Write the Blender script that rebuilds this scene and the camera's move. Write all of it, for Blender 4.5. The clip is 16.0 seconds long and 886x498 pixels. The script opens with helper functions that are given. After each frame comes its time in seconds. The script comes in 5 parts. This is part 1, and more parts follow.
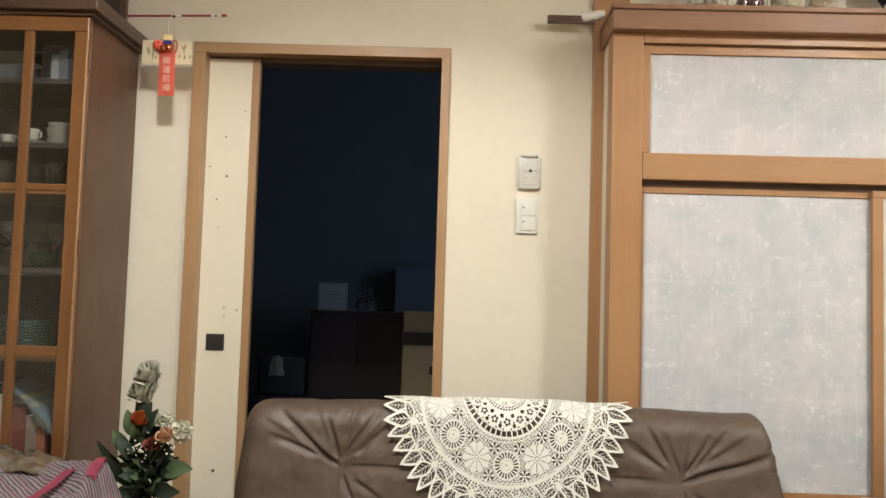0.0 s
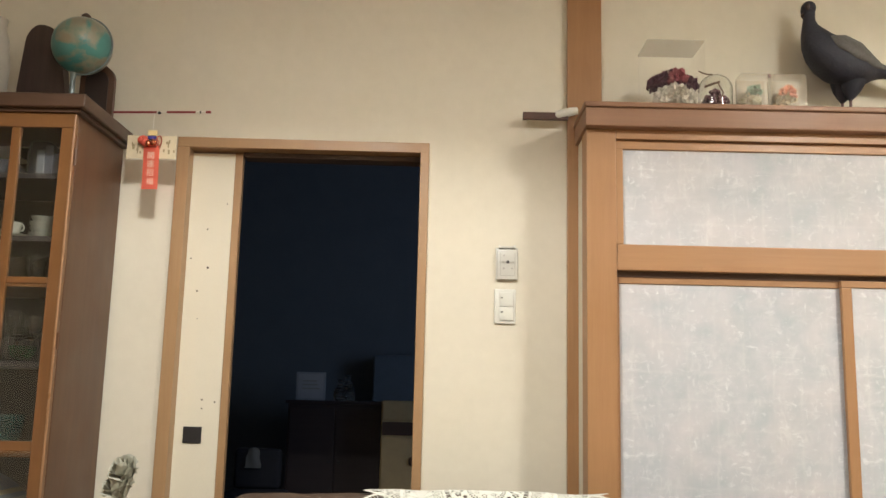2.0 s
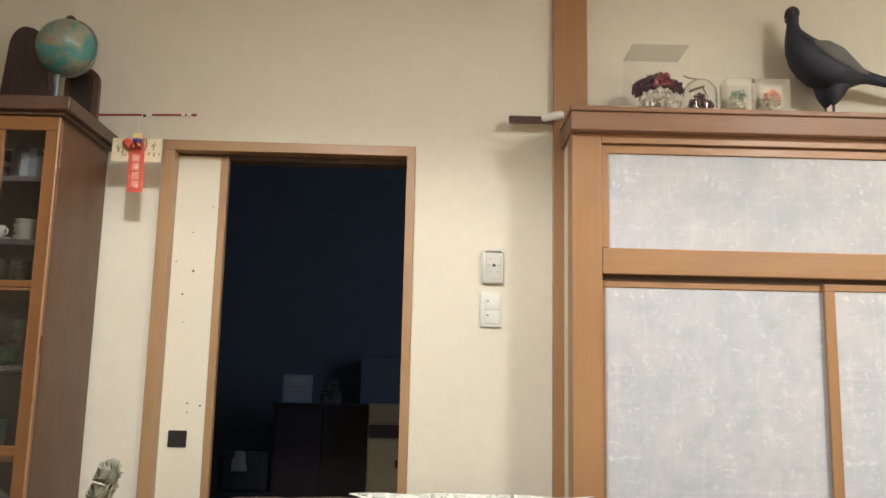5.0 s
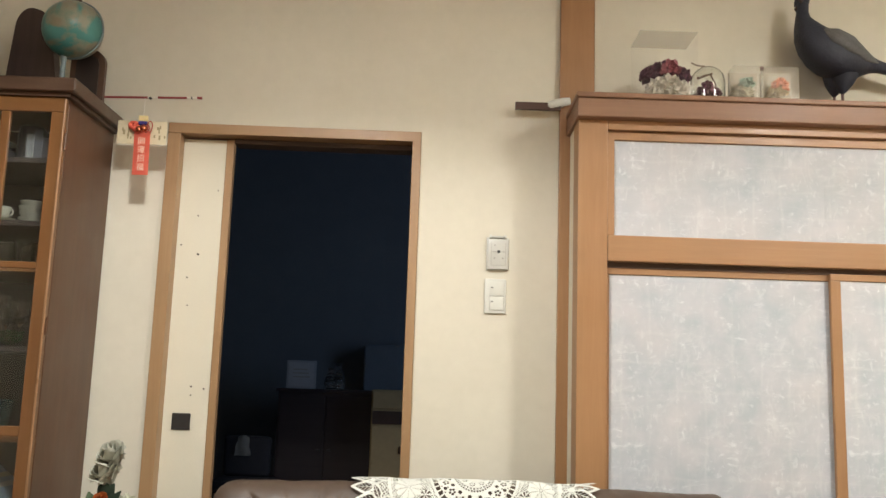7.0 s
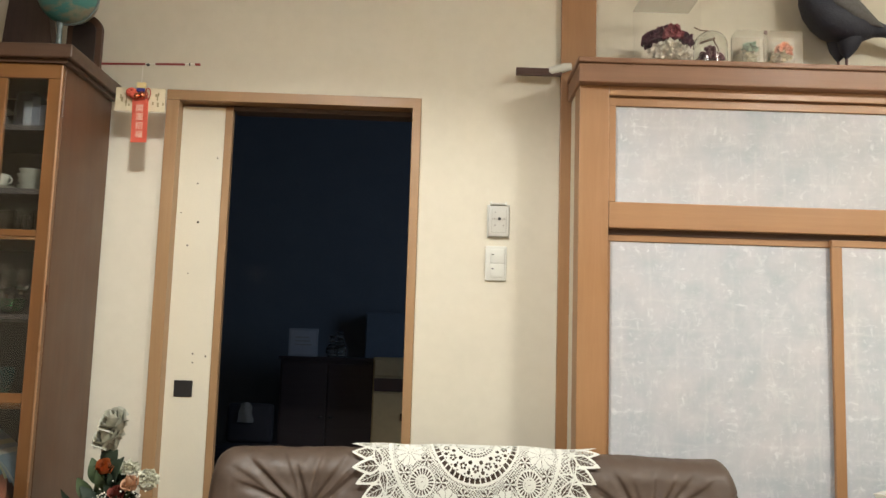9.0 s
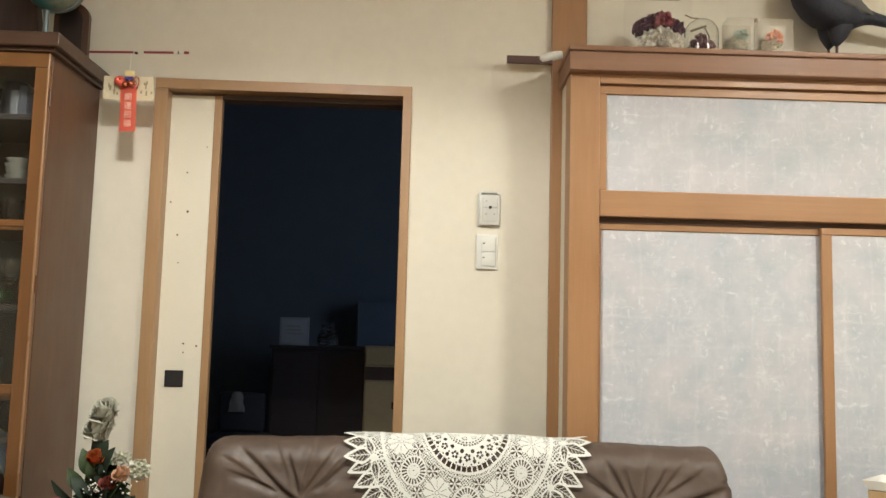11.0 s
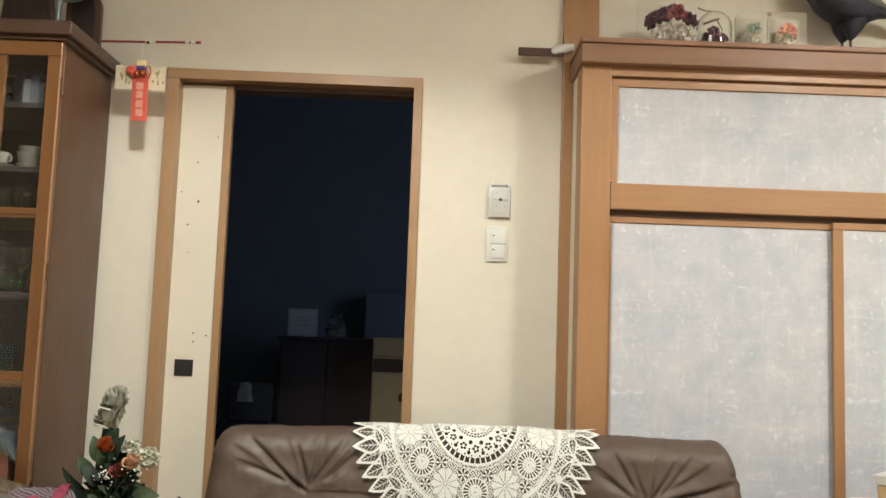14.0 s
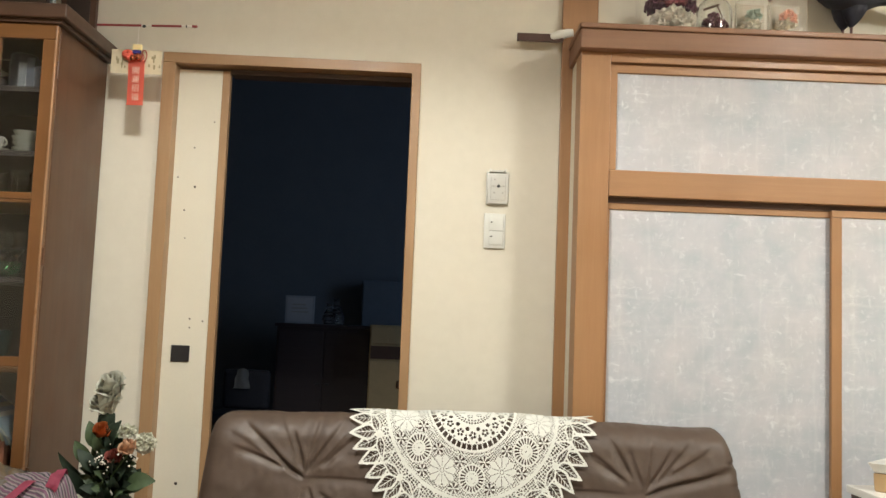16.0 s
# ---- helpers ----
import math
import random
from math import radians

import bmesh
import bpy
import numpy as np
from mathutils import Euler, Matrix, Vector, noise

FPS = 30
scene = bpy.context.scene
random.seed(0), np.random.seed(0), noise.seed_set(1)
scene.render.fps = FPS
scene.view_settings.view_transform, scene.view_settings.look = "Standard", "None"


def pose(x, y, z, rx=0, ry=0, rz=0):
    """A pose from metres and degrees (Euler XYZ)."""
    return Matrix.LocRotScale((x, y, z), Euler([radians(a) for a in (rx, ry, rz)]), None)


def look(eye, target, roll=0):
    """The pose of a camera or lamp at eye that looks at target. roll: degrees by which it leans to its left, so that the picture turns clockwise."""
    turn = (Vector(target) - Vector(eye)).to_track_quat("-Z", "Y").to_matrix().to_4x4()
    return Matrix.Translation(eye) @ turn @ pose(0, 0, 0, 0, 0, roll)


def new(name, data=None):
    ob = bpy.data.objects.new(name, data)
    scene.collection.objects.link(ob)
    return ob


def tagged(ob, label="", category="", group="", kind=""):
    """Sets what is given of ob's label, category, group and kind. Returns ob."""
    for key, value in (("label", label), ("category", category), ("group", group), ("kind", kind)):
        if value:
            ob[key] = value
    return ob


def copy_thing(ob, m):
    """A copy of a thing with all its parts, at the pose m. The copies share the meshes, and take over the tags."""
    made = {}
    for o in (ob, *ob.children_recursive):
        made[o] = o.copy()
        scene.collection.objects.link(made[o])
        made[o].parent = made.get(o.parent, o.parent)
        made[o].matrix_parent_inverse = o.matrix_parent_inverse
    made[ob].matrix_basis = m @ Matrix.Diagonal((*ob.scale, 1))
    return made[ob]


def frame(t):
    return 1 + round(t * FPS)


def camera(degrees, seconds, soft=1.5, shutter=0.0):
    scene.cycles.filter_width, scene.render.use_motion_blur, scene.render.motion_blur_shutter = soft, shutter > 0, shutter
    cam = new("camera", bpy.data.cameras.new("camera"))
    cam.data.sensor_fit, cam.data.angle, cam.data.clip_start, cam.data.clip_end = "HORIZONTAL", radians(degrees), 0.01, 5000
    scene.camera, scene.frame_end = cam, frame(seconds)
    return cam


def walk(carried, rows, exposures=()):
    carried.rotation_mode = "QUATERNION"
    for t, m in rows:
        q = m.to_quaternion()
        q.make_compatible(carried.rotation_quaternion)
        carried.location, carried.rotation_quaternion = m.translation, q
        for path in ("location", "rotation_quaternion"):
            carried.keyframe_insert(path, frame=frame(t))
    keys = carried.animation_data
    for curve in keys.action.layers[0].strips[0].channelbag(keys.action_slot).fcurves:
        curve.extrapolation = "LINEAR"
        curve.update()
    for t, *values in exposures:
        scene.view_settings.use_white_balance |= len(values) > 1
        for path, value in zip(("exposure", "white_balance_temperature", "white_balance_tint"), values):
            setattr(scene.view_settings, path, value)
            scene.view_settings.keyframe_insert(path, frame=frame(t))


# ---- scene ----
# ---------------------------------------------------------------- camera and walk
cam = camera(53.34, 16.0, soft=1.5)
# seconds, x, y, z, yaw, pitch, lean to the left
ROWS = [
    (0.0, -0.0051, 0.0359, 0.9468, 1.415, 3.790, 1.694),
    (0.5, -0.0082, 0.0380, 0.9524, 1.530, 3.758, 1.495),
    (1.0, -0.0080, 0.0219, 0.9566, 1.213, 5.969, 1.185),
    (1.5, -0.0079, 0.0027, 0.9578, 0.393, 8.288, 1.388),
    (2.0, -0.0071, -0.0010, 0.9576, 0.152, 9.421, 1.345),
    (2.5, -0.0071, 0.0015, 0.9576, -0.129, 9.619, 1.431),
    (3.0, -0.0068, -0.0044, 0.9609, -0.224, 10.280, 1.174),
    (3.5, -0.0105, -0.0037, 0.9681, -0.802, 10.091, 1.096),
    (4.0, -0.0058, -0.0034, 0.9659, -0.856, 10.056, 0.891),
    (4.2, -0.0052, -0.0037, 0.9653, -0.850, 9.950, 0.930),
    (6.3, 0.0008, -0.0078, 0.9570, -0.345, 9.370, 1.740),
    (6.5, 0.0008, -0.0084, 0.9565, -0.334, 9.889, 1.776),
    (7.0, -0.0001, 0.0010, 0.9531, -0.331, 8.824, 1.873),
    (7.5, 0.0023, 0.0023, 0.9507, -0.345, 8.607, 1.890),
    (8.0, 0.0001, -0.0002, 0.9500, -0.303, 8.229, 1.929),
    (8.5, 0.0028, -0.0011, 0.9476, -0.059, 8.082, 1.822),
    (9.0, 0.0035, 0.0074, 0.9496, -0.294, 6.781, 1.740),
    (9.2, 0.0035, 0.0080, 0.9498, -0.290, 6.490, 1.720),
    (11.3, 0.0033, 0.0118, 0.9526, -0.940, 5.960, 1.500),
    (11.5, 0.0032, 0.0122, 0.9526, -0.883, 5.889, 1.497),
    (12.0, 0.0005, 0.0152, 0.9503, -0.616, 5.590, 1.594),
    (12.5, -0.0009, 0.0178, 0.9504, -0.541, 5.346, 1.705),
    (13.0, -0.0022, 0.0165, 0.9482, -0.510, 5.398, 1.859),
    (13.5, -0.0047, 0.0179, 0.9467, -0.611, 5.404, 1.952),
    (14.0, -0.0042, 0.0115, 0.9469, -0.432, 5.578, 2.025),
    (14.5, -0.0041, 0.0133, 0.9462, -0.291, 5.279, 2.104),
    (15.0, -0.0035, 0.0191, 0.9458, -0.289, 5.073, 2.173),
    (15.5, -0.0046, 0.0204, 0.9442, -0.417, 4.939, 2.186),
    (16.0, -0.0038, 0.0218, 0.9418, -0.617, 4.830, 2.222),
]


def aim(x, y, z, yaw, pitch, lean):
    a, b = radians(yaw), radians(pitch)
    way = Vector((-math.sin(a) * math.cos(b), math.cos(a) * math.cos(b), math.sin(b)))
    return look((x, y, z), Vector((x, y, z)) + way, lean)


walk(cam, [(r[0], aim(*r[1:])) for r in ROWS], [(0.0, -0.06, 6500, 10), (2.0, 0.0, 6500, 10), (4.0, 0.0, 6300, 10),
                                                 (7.5, -0.03, 6350, 9), (11.5, -0.07, 6400, 8), (16.0, -0.06, 6400, 8)])

# ---------------------------------------------------------------- world and lamps
world = bpy.data.worlds.new("night")
scene.world = world
world.use_nodes = True
world.node_tree.nodes["Background"].inputs["Color"].default_value = (0.02, 0.03, 0.05, 1)
world.node_tree.nodes["Background"].inputs["Strength"].default_value = 0.05


def disc_lamp(name, x, y, z, size, watts, color):
    data = bpy.data.lights.new(name, "AREA")
    data.shape, data.size, data.energy, data.color = "DISK", size, watts, color
    ob = new(name, data)
    ob.matrix_world = look((x, y, z), (x, y, 0))
    return ob


LAMP_A = (-0.42, 1.25, 2.46)
LAMP_B = (1.85, 1.0, 2.45)
LAMP_GLOW = (0.975, 0.958, 0.892)
disc_lamp("lamp_light_a", *LAMP_A, 0.18, 52, LAMP_GLOW)
disc_lamp("lamp_light_b", *LAMP_B, 0.30, 41, LAMP_GLOW)

# added blue fill lamp that lifts the next room; no window stands behind it
data = bpy.data.lights.new("blue_fill_light", "AREA")
data.shape, data.size, data.size_y, data.energy, data.color = "RECTANGLE", 1.4, 1.2, 15.0, (0.47, 0.66, 1.0)
ob = new("blue_fill_light", data)
ob.matrix_world = look((1.58, 3.85, 1.4), (-0.6, 6.2, 1.0))

# ---------------------------------------------------------------- materials
MATS = {}


class Nodes:
    def __init__(self, name):
        self.m = bpy.data.materials.new(name)
        self.m.use_nodes = True
        self.t = self.m.node_tree
        self.b = self.t.nodes["Principled BSDF"]
        self.co = self.t.nodes.new("ShaderNodeTexCoord").outputs["Object"]

    def link(self, a, b):
        self.t.links.new(a, b)

    def mapped(self, scale=(1, 1, 1), rot=(0, 0, 0), loc=(0, 0, 0)):
        n = self.t.nodes.new("ShaderNodeMapping")
        n.inputs["Scale"].default_value = scale
        n.inputs["Rotation"].default_value = rot
        n.inputs["Location"].default_value = loc
        self.link(self.co, n.inputs["Vector"])
        return n.outputs["Vector"]

    def noise(self, vec, scale, detail=4, rough=0.55, distort=0.0):
        n = self.t.nodes.new("ShaderNodeTexNoise")
        n.inputs["Scale"].default_value, n.inputs["Detail"].default_value = scale, detail
        n.inputs["Roughness"].default_value, n.inputs["Distortion"].default_value = rough, distort
        self.link(vec, n.inputs["Vector"])
        return n.outputs["Fac"]

    def ramp(self, fac, stops):
        n = self.t.nodes.new("ShaderNodeValToRGB")
        e = n.color_ramp.elements
        e[0].position, e[0].color = stops[0][0], (*stops[0][1], 1)
        e[1].position, e[1].color = stops[-1][0], (*stops[-1][1], 1)
        for p, c in stops[1:-1]:
            k = e.new(p)
            k.color = (*c, 1)
        self.link(fac, n.inputs["Fac"])
        return n.outputs["Color"]

    def mix(self, fac, a, b, how="MIX"):
        n = self.t.nodes.new("ShaderNodeMix")
        n.data_type, n.blend_type = "RGBA", how
        for sock, v in ((n.inputs[0], fac), (n.inputs[6], a), (n.inputs[7], b)):
            if isinstance(v, (int, float)):
                sock.default_value = v
            elif isinstance(v, tuple):
                sock.default_value = (*v, 1)
            else:
                self.link(v, sock)
        return n.outputs[2]

    def bump(self, height, strength, dist=0.002, prev=None):
        n = self.t.nodes.new("ShaderNodeBump")
        n.inputs["Strength"].default_value, n.inputs["Distance"].default_value = strength, dist
        self.link(height, n.inputs["Height"])
        if prev is not None:
            self.link(prev, n.inputs["Normal"])
        self.link(n.outputs["Normal"], self.b.inputs["Normal"])
        return n.outputs["Normal"]

    def set(self, **kw):
        for k, v in kw.items():
            s = self.b.inputs[k.replace("_", " ")]
            if isinstance(v, (int, float)):
                s.default_value = v
            elif isinstance(v, tuple):
                s.default_value = (*v, 1) if len(v) == 3 else v
            else:
                self.link(v, s)
        return self


def dim(c, k):
    return tuple(min(1.0, v * k) for v in c)


def plain(name, color, rough=0.5, spread=0.12, scale=40.0, bump=0.1, metal=0.0, coarse=6.0):
    """A painted, moulded or woven surface with fine and broad variation."""
    if name in MATS:
        return MATS[name]
    n = Nodes(name)
    v = n.mapped()
    fine, broad = n.noise(v, scale, 5), n.noise(v, coarse, 3)
    c = n.ramp(fine, [(0.25, dim(color, 1 - spread)), (0.75, dim(color, 1 + spread))])
    c = n.mix(0.5, c, n.ramp(broad, [(0.3, dim(color, 1 - spread * 0.7)), (0.7, dim(color, 1 + spread * 0.7))]))
    n.set(Base_Color=c, Roughness=rough, Metallic=metal)
    if bump:
        n.bump(fine, bump)
    MATS[name] = n.m
    return n.m


def wood(name, light, dark, along="x", rough=0.44, coat=0.12, fine=1.0):
    """Varnished timber, with its grain along one axis."""
    if name in MATS:
        return MATS[name]
    n = Nodes(name)
    info = n.t.nodes.new("ShaderNodeObjectInfo")
    s = {"x": (2.2, 38, 38), "y": (38, 2.2, 38), "z": (38, 38, 2.2)}[along]
    base = n.mapped(tuple(fine * v for v in s))
    add = n.t.nodes.new("ShaderNodeVectorMath")
    add.operation = "ADD"
    n.link(base, add.inputs[0])
    scl = n.t.nodes.new("ShaderNodeMath")
    scl.operation = "MULTIPLY"
    scl.inputs[1].default_value = 40
    n.link(info.outputs["Random"], scl.inputs[0])
    n.link(scl.outputs[0], add.inputs[1])
    v = add.outputs[0]
    bands = n.noise(v, 1.0, 6, 0.6, 0.6)
    pores = n.noise(v, 5.0, 3, 0.7)
    mid = tuple((a + b) / 2 for a, b in zip(light, dark))
    c = n.ramp(bands, [(0.3, dark), (0.5, mid), (0.72, light)])
    c = n.mix(0.12, c, n.ramp(pores, [(0.35, dim(dark, 0.75)), (0.6, light)]))
    worn = n.noise(n.mapped((3, 3, 3)), 1.5, 3)
    c = n.mix(0.25, c, n.ramp(worn, [(0.35, dark), (0.65, dim(light, 1.08))]))
    r = n.ramp(worn, [(0.3, (rough - 0.06,) * 3), (0.7, (rough + 0.1,) * 3)])
    n.set(Base_Color=c, Roughness=r, Coat_Weight=coat, Coat_Roughness=0.25)
    n.bump(pores, 0.04, 0.001)
    MATS[name] = n.m
    return n.m


def plaster():
    n = Nodes("wallpaper")
    v = n.mapped()
    fine, mid, broad = n.noise(v, 260, 3), n.noise(v, 30, 4), n.noise(v, 1.6, 4)
    c = n.ramp(broad, [(0.3, (0.645, 0.607, 0.500)), (0.7, (0.702, 0.662, 0.552))])
    c = n.mix(0.25, c, n.ramp(mid, [(0.3, (0.625, 0.588, 0.482)), (0.7, (0.722, 0.680, 0.566))]))
    n.set(Base_Color=c, Roughness=0.85)
    k = n.bump(fine, 0.25, 0.001)
    n.bump(mid, 0.08, 0.002, k)
    return n.m


def washi():
    """Pale blue-grey paper with white fibres pressed into it."""
    n = Nodes("washi_paper")
    v = n.mapped()
    cloud = n.noise(v, 9, 5, 0.6)
    c = n.ramp(cloud, [(0.32, (0.398, 0.438, 0.476)), (0.5, (0.456, 0.479, 0.516)), (0.7, (0.525, 0.528, 0.563))])
    rosy = n.noise(v, 2.3, 3)
    c = n.mix(n.ramp(rosy, [(0.46, (0, 0, 0)), (0.72, (0.42, 0.42, 0.42))]), c, (0.58, 0.52, 0.51))
    for axis in ((1, 0, 0), (0, 0, 1)):
        vv = n.mapped((11.5, 1, 11.5))
        bend = n.noise(n.mapped((7, 7, 7)), 1.0, 2)
        dot = n.t.nodes.new("ShaderNodeVectorMath")
        dot.operation = "DOT_PRODUCT"
        n.link(vv, dot.inputs[0])
        dot.inputs[1].default_value = axis
        add = n.t.nodes.new("ShaderNodeMath")
        add.operation = "ADD"
        n.link(dot.outputs["Value"], add.inputs[0])
        sc = n.t.nodes.new("ShaderNodeMath")
        sc.operation = "MULTIPLY"
        sc.inputs[1].default_value = 0.35
        n.link(bend, sc.inputs[0])
        n.link(sc.outputs[0], add.inputs[1])
        fr = n.t.nodes.new("ShaderNodeMath")
        fr.operation = "FRACT"
        n.link(add.outputs[0], fr.inputs[0])
        line = n.ramp(fr.outputs[0], [(0.42, (0, 0, 0)), (0.5, (0.22, 0.22, 0.22)), (0.58, (0, 0, 0))])
        patch = n.ramp(n.noise(n.mapped((6, 6, 6), loc=(axis[0] * 4, 2, 1)), 1.0, 3), [(0.4, (0, 0, 0)), (0.65, (1, 1, 1))])
        c = n.mix(n.mix(1.0, line, patch, "MULTIPLY"), c, (0.66, 0.665, 0.65))
    height = None
    # long soft fibres, then short bright flecks lying both ways
    for seed, sx, sz, lim in ((0.0, 9, 20, 0.50), (5.3, 22, 9, 0.50)):
        vv = n.mapped((sx, 20, sz), (0, 0.3 + seed, 0), (seed, 0, seed))
        f = n.noise(vv, 1.0, 2.5, 0.6, 1.2)
        ridge = n.ramp(f, [(0.43, (0, 0, 0)), (0.5, (1, 1, 1)), (0.57, (0, 0, 0))])
        gate = n.ramp(n.noise(n.mapped((14, 14, 14), loc=(seed, 3, seed)), 1.0, 2), [(lim, (0, 0, 0)), (lim + 0.22, (0.22, 0.22, 0.22))])
        c = n.mix(n.mix(1.0, ridge, gate, "MULTIPLY"), c, (0.78, 0.79, 0.77))
    for seed, sx, sz in ((2.0, 26, 58), (7.7, 58, 28), (11.3, 38, 42)):
        vv = n.mapped((sx, 20, sz), (0, 0.2 * seed, 0), (seed, 0, seed))
        f = n.ramp(n.noise(vv, 1.0, 2, 0.55, 0.5), [(0.60, (0, 0, 0)), (0.78, (0.6, 0.6, 0.6))])
        gate = n.ramp(n.noise(n.mapped((7, 7, 7), loc=(seed, 1, 3)), 1.0, 3), [(0.40, (0.1, 0.1, 0.1)), (0.66, (1, 1, 1))])
        fac = n.mix(1.0, f, gate, "MULTIPLY")
        c = n.mix(fac, c, (0.80, 0.82, 0.82))
        height = fac
    n.set(Base_Color=c, Roughness=0.8)
    n.bump(height, 0.25, 0.001)
    return n.m


def leather():
    n = Nodes("brown_leather")
    v = n.mapped()
    vor = n.t.nodes.new("ShaderNodeTexVoronoi")
    vor.inputs["Scale"].default_value = 420
    n.link(v, vor.inputs["Vector"])
    broad, mid = n.noise(v, 7, 4), n.noise(v, 45, 5)
    c = n.ramp(broad, [(0.3, (0.069, 0.0462, 0.0330)), (0.7, (0.092, 0.0625, 0.0465))])
    c = n.mix(0.3, c, n.ramp(mid, [(0.3, (0.063, 0.041, 0.0296)), (0.7, (0.098, 0.0665, 0.0495))]))
    n.set(Base_Color=c, Roughness=n.ramp(mid, [(0.3, (0.46,) * 3), (0.7, (0.60,) * 3)]), Specular_IOR_Level=0.5)
    k = n.bump(vor.outputs["Distance"], 0.12, 0.0006)
    n.bump(mid, 0.12, 0.0015, k)
    return n.m


def clear(name, tint=(1, 1, 1), rough=0.02, ior=1.45):
    if name in MATS:
        return MATS[name]
    n = Nodes(name)
    n.set(Base_Color=tint, Roughness=rough, Transmission_Weight=1.0, IOR=ior)
    MATS[name] = n.m
    return n.m


WALL = plaster()
WASHI = washi()
LEATHER = leather()
# darker cedar copy: weaker light on cornice and ledge is put into its colour
W_SHADED = wood("shaded_cedar", (0.255, 0.134, 0.074), (0.21, 0.108, 0.058), "x", 0.55, 0.04)
W_X = wood("cedar_along_x", (0.355, 0.190, 0.086), (0.295, 0.150, 0.064), "x")
W_Z = wood("cedar_upright", (0.355, 0.190, 0.086), (0.295, 0.150, 0.064), "z")
F_X = wood("door_frame_wood_along_x", (0.38, 0.235, 0.120), (0.325, 0.19, 0.092), "x")
F_Z = wood("door_frame_wood_upright", (0.38, 0.235, 0.120), (0.325, 0.19, 0.092), "z")
D_X = wood("dark_wood_along_x", (0.080, 0.042, 0.024), (0.042, 0.021, 0.012), "x", 0.36, 0.2)
D_Z = wood("dark_wood_upright", (0.108, 0.048, 0.021), (0.066, 0.028, 0.012), "z", 0.42, 0.12)
M_Z = wood("reddish_wood_upright", (0.188, 0.084, 0.026), (0.124, 0.051, 0.015), "z", 0.34, 0.3)
M_X = wood("reddish_wood_along_x", (0.188, 0.084, 0.026), (0.124, 0.051, 0.015), "x", 0.34, 0.3)
CLOTH = plain("cream_door_cloth", (0.69, 0.65, 0.53), 0.85, 0.05, 300, 0.2)
# dark brown that stands for shade in groove and recess; also colours a knob
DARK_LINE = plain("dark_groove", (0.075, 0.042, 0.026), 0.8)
FLOORING = wood("floor_boards", (0.34, 0.20, 0.10), (0.22, 0.12, 0.06), "x", 0.4)
CEIL = plain("ceiling_paper", (0.74, 0.69, 0.60), 0.9, 0.05, 120)
# dark grey puts the next room's lack of light into its wall colour
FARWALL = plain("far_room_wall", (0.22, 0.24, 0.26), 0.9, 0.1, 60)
WHITE_PLASTIC = plain("white_plastic", (0.66, 0.665, 0.61), 0.35, 0.03, 60, 0.03)
BLACK_METAL = plain("black_latch_metal", (0.018, 0.017, 0.018), 0.45, 0.2, 90, 0.1)

# ---------------------------------------------------------------- builders
BASE = {}


def finish(name, bm, material, smooth=None):
    me = bpy.data.meshes.new(name)
    bm.normal_update()
    bm.to_mesh(me)
    bm.free()
    if smooth is not None:
        me.shade_smooth()
        if smooth < 180:
            me.set_sharp_from_angle(angle=radians(smooth))
    for m in material if isinstance(material, (list, tuple)) else [material]:
        me.materials.append(m)
    return me


def thing(name, at, label, category, group="", kind=""):
    ob = new(name)
    ob.empty_display_size = 0.05
    ob.location = at
    BASE[ob] = Vector(at)
    return tagged(ob, label, category, group, kind)


def part(name, bm, material, parent, label="", smooth=None):
    """One mesh object, given in world coordinates, under a thing or under a part of it."""
    base = BASE[parent]
    bmesh.ops.translate(bm, verts=bm.verts, vec=-base)
    ob = new(name, finish(name, bm, material, smooth))
    ob.parent = parent
    BASE[ob] = base
    return tagged(ob, label)


def solid(name, bm, material, label, category="", group="", kind="", smooth=None, at=None):
    """A thing that is one mesh; its origin is at the middle of its foot."""
    bm.normal_update()
    if at is None:
        lo = [min(v.co[i] for v in bm.verts) for i in range(3)]
        hi = [max(v.co[i] for v in bm.verts) for i in range(3)]
        at = ((lo[0] + hi[0]) / 2, (lo[1] + hi[1]) / 2, lo[2])
    bmesh.ops.translate(bm, verts=bm.verts, vec=-Vector(at))
    ob = new(name, finish(name, bm, material, smooth))
    ob.location = at
    BASE[ob] = Vector(at)
    return tagged(ob, label, category, group, kind)


def box(x0, x1, y0, y1, z0, z1, bevel=0.0, seg=2, bm=None, idx=0):
    tmp = bmesh.new()
    bmesh.ops.create_cube(tmp, size=1)
    bmesh.ops.scale(tmp, verts=tmp.verts, vec=(x1 - x0, y1 - y0, z1 - z0))
    bmesh.ops.translate(tmp, verts=tmp.verts, vec=((x0 + x1) / 2, (y0 + y1) / 2, (z0 + z1) / 2))
    if bevel:
        bmesh.ops.bevel(tmp, geom=tmp.edges[:], offset=bevel, segments=seg, affect="EDGES", profile=0.6)
    for f in tmp.faces:
        f.material_index = idx
    return merge(bm, tmp) if bm is not None else tmp


def merge(bm, other):
    me = bpy.data.meshes.new("tmp")
    other.to_mesh(me)
    other.free()
    bm.from_mesh(me)
    bpy.data.meshes.remove(me)
    return bm


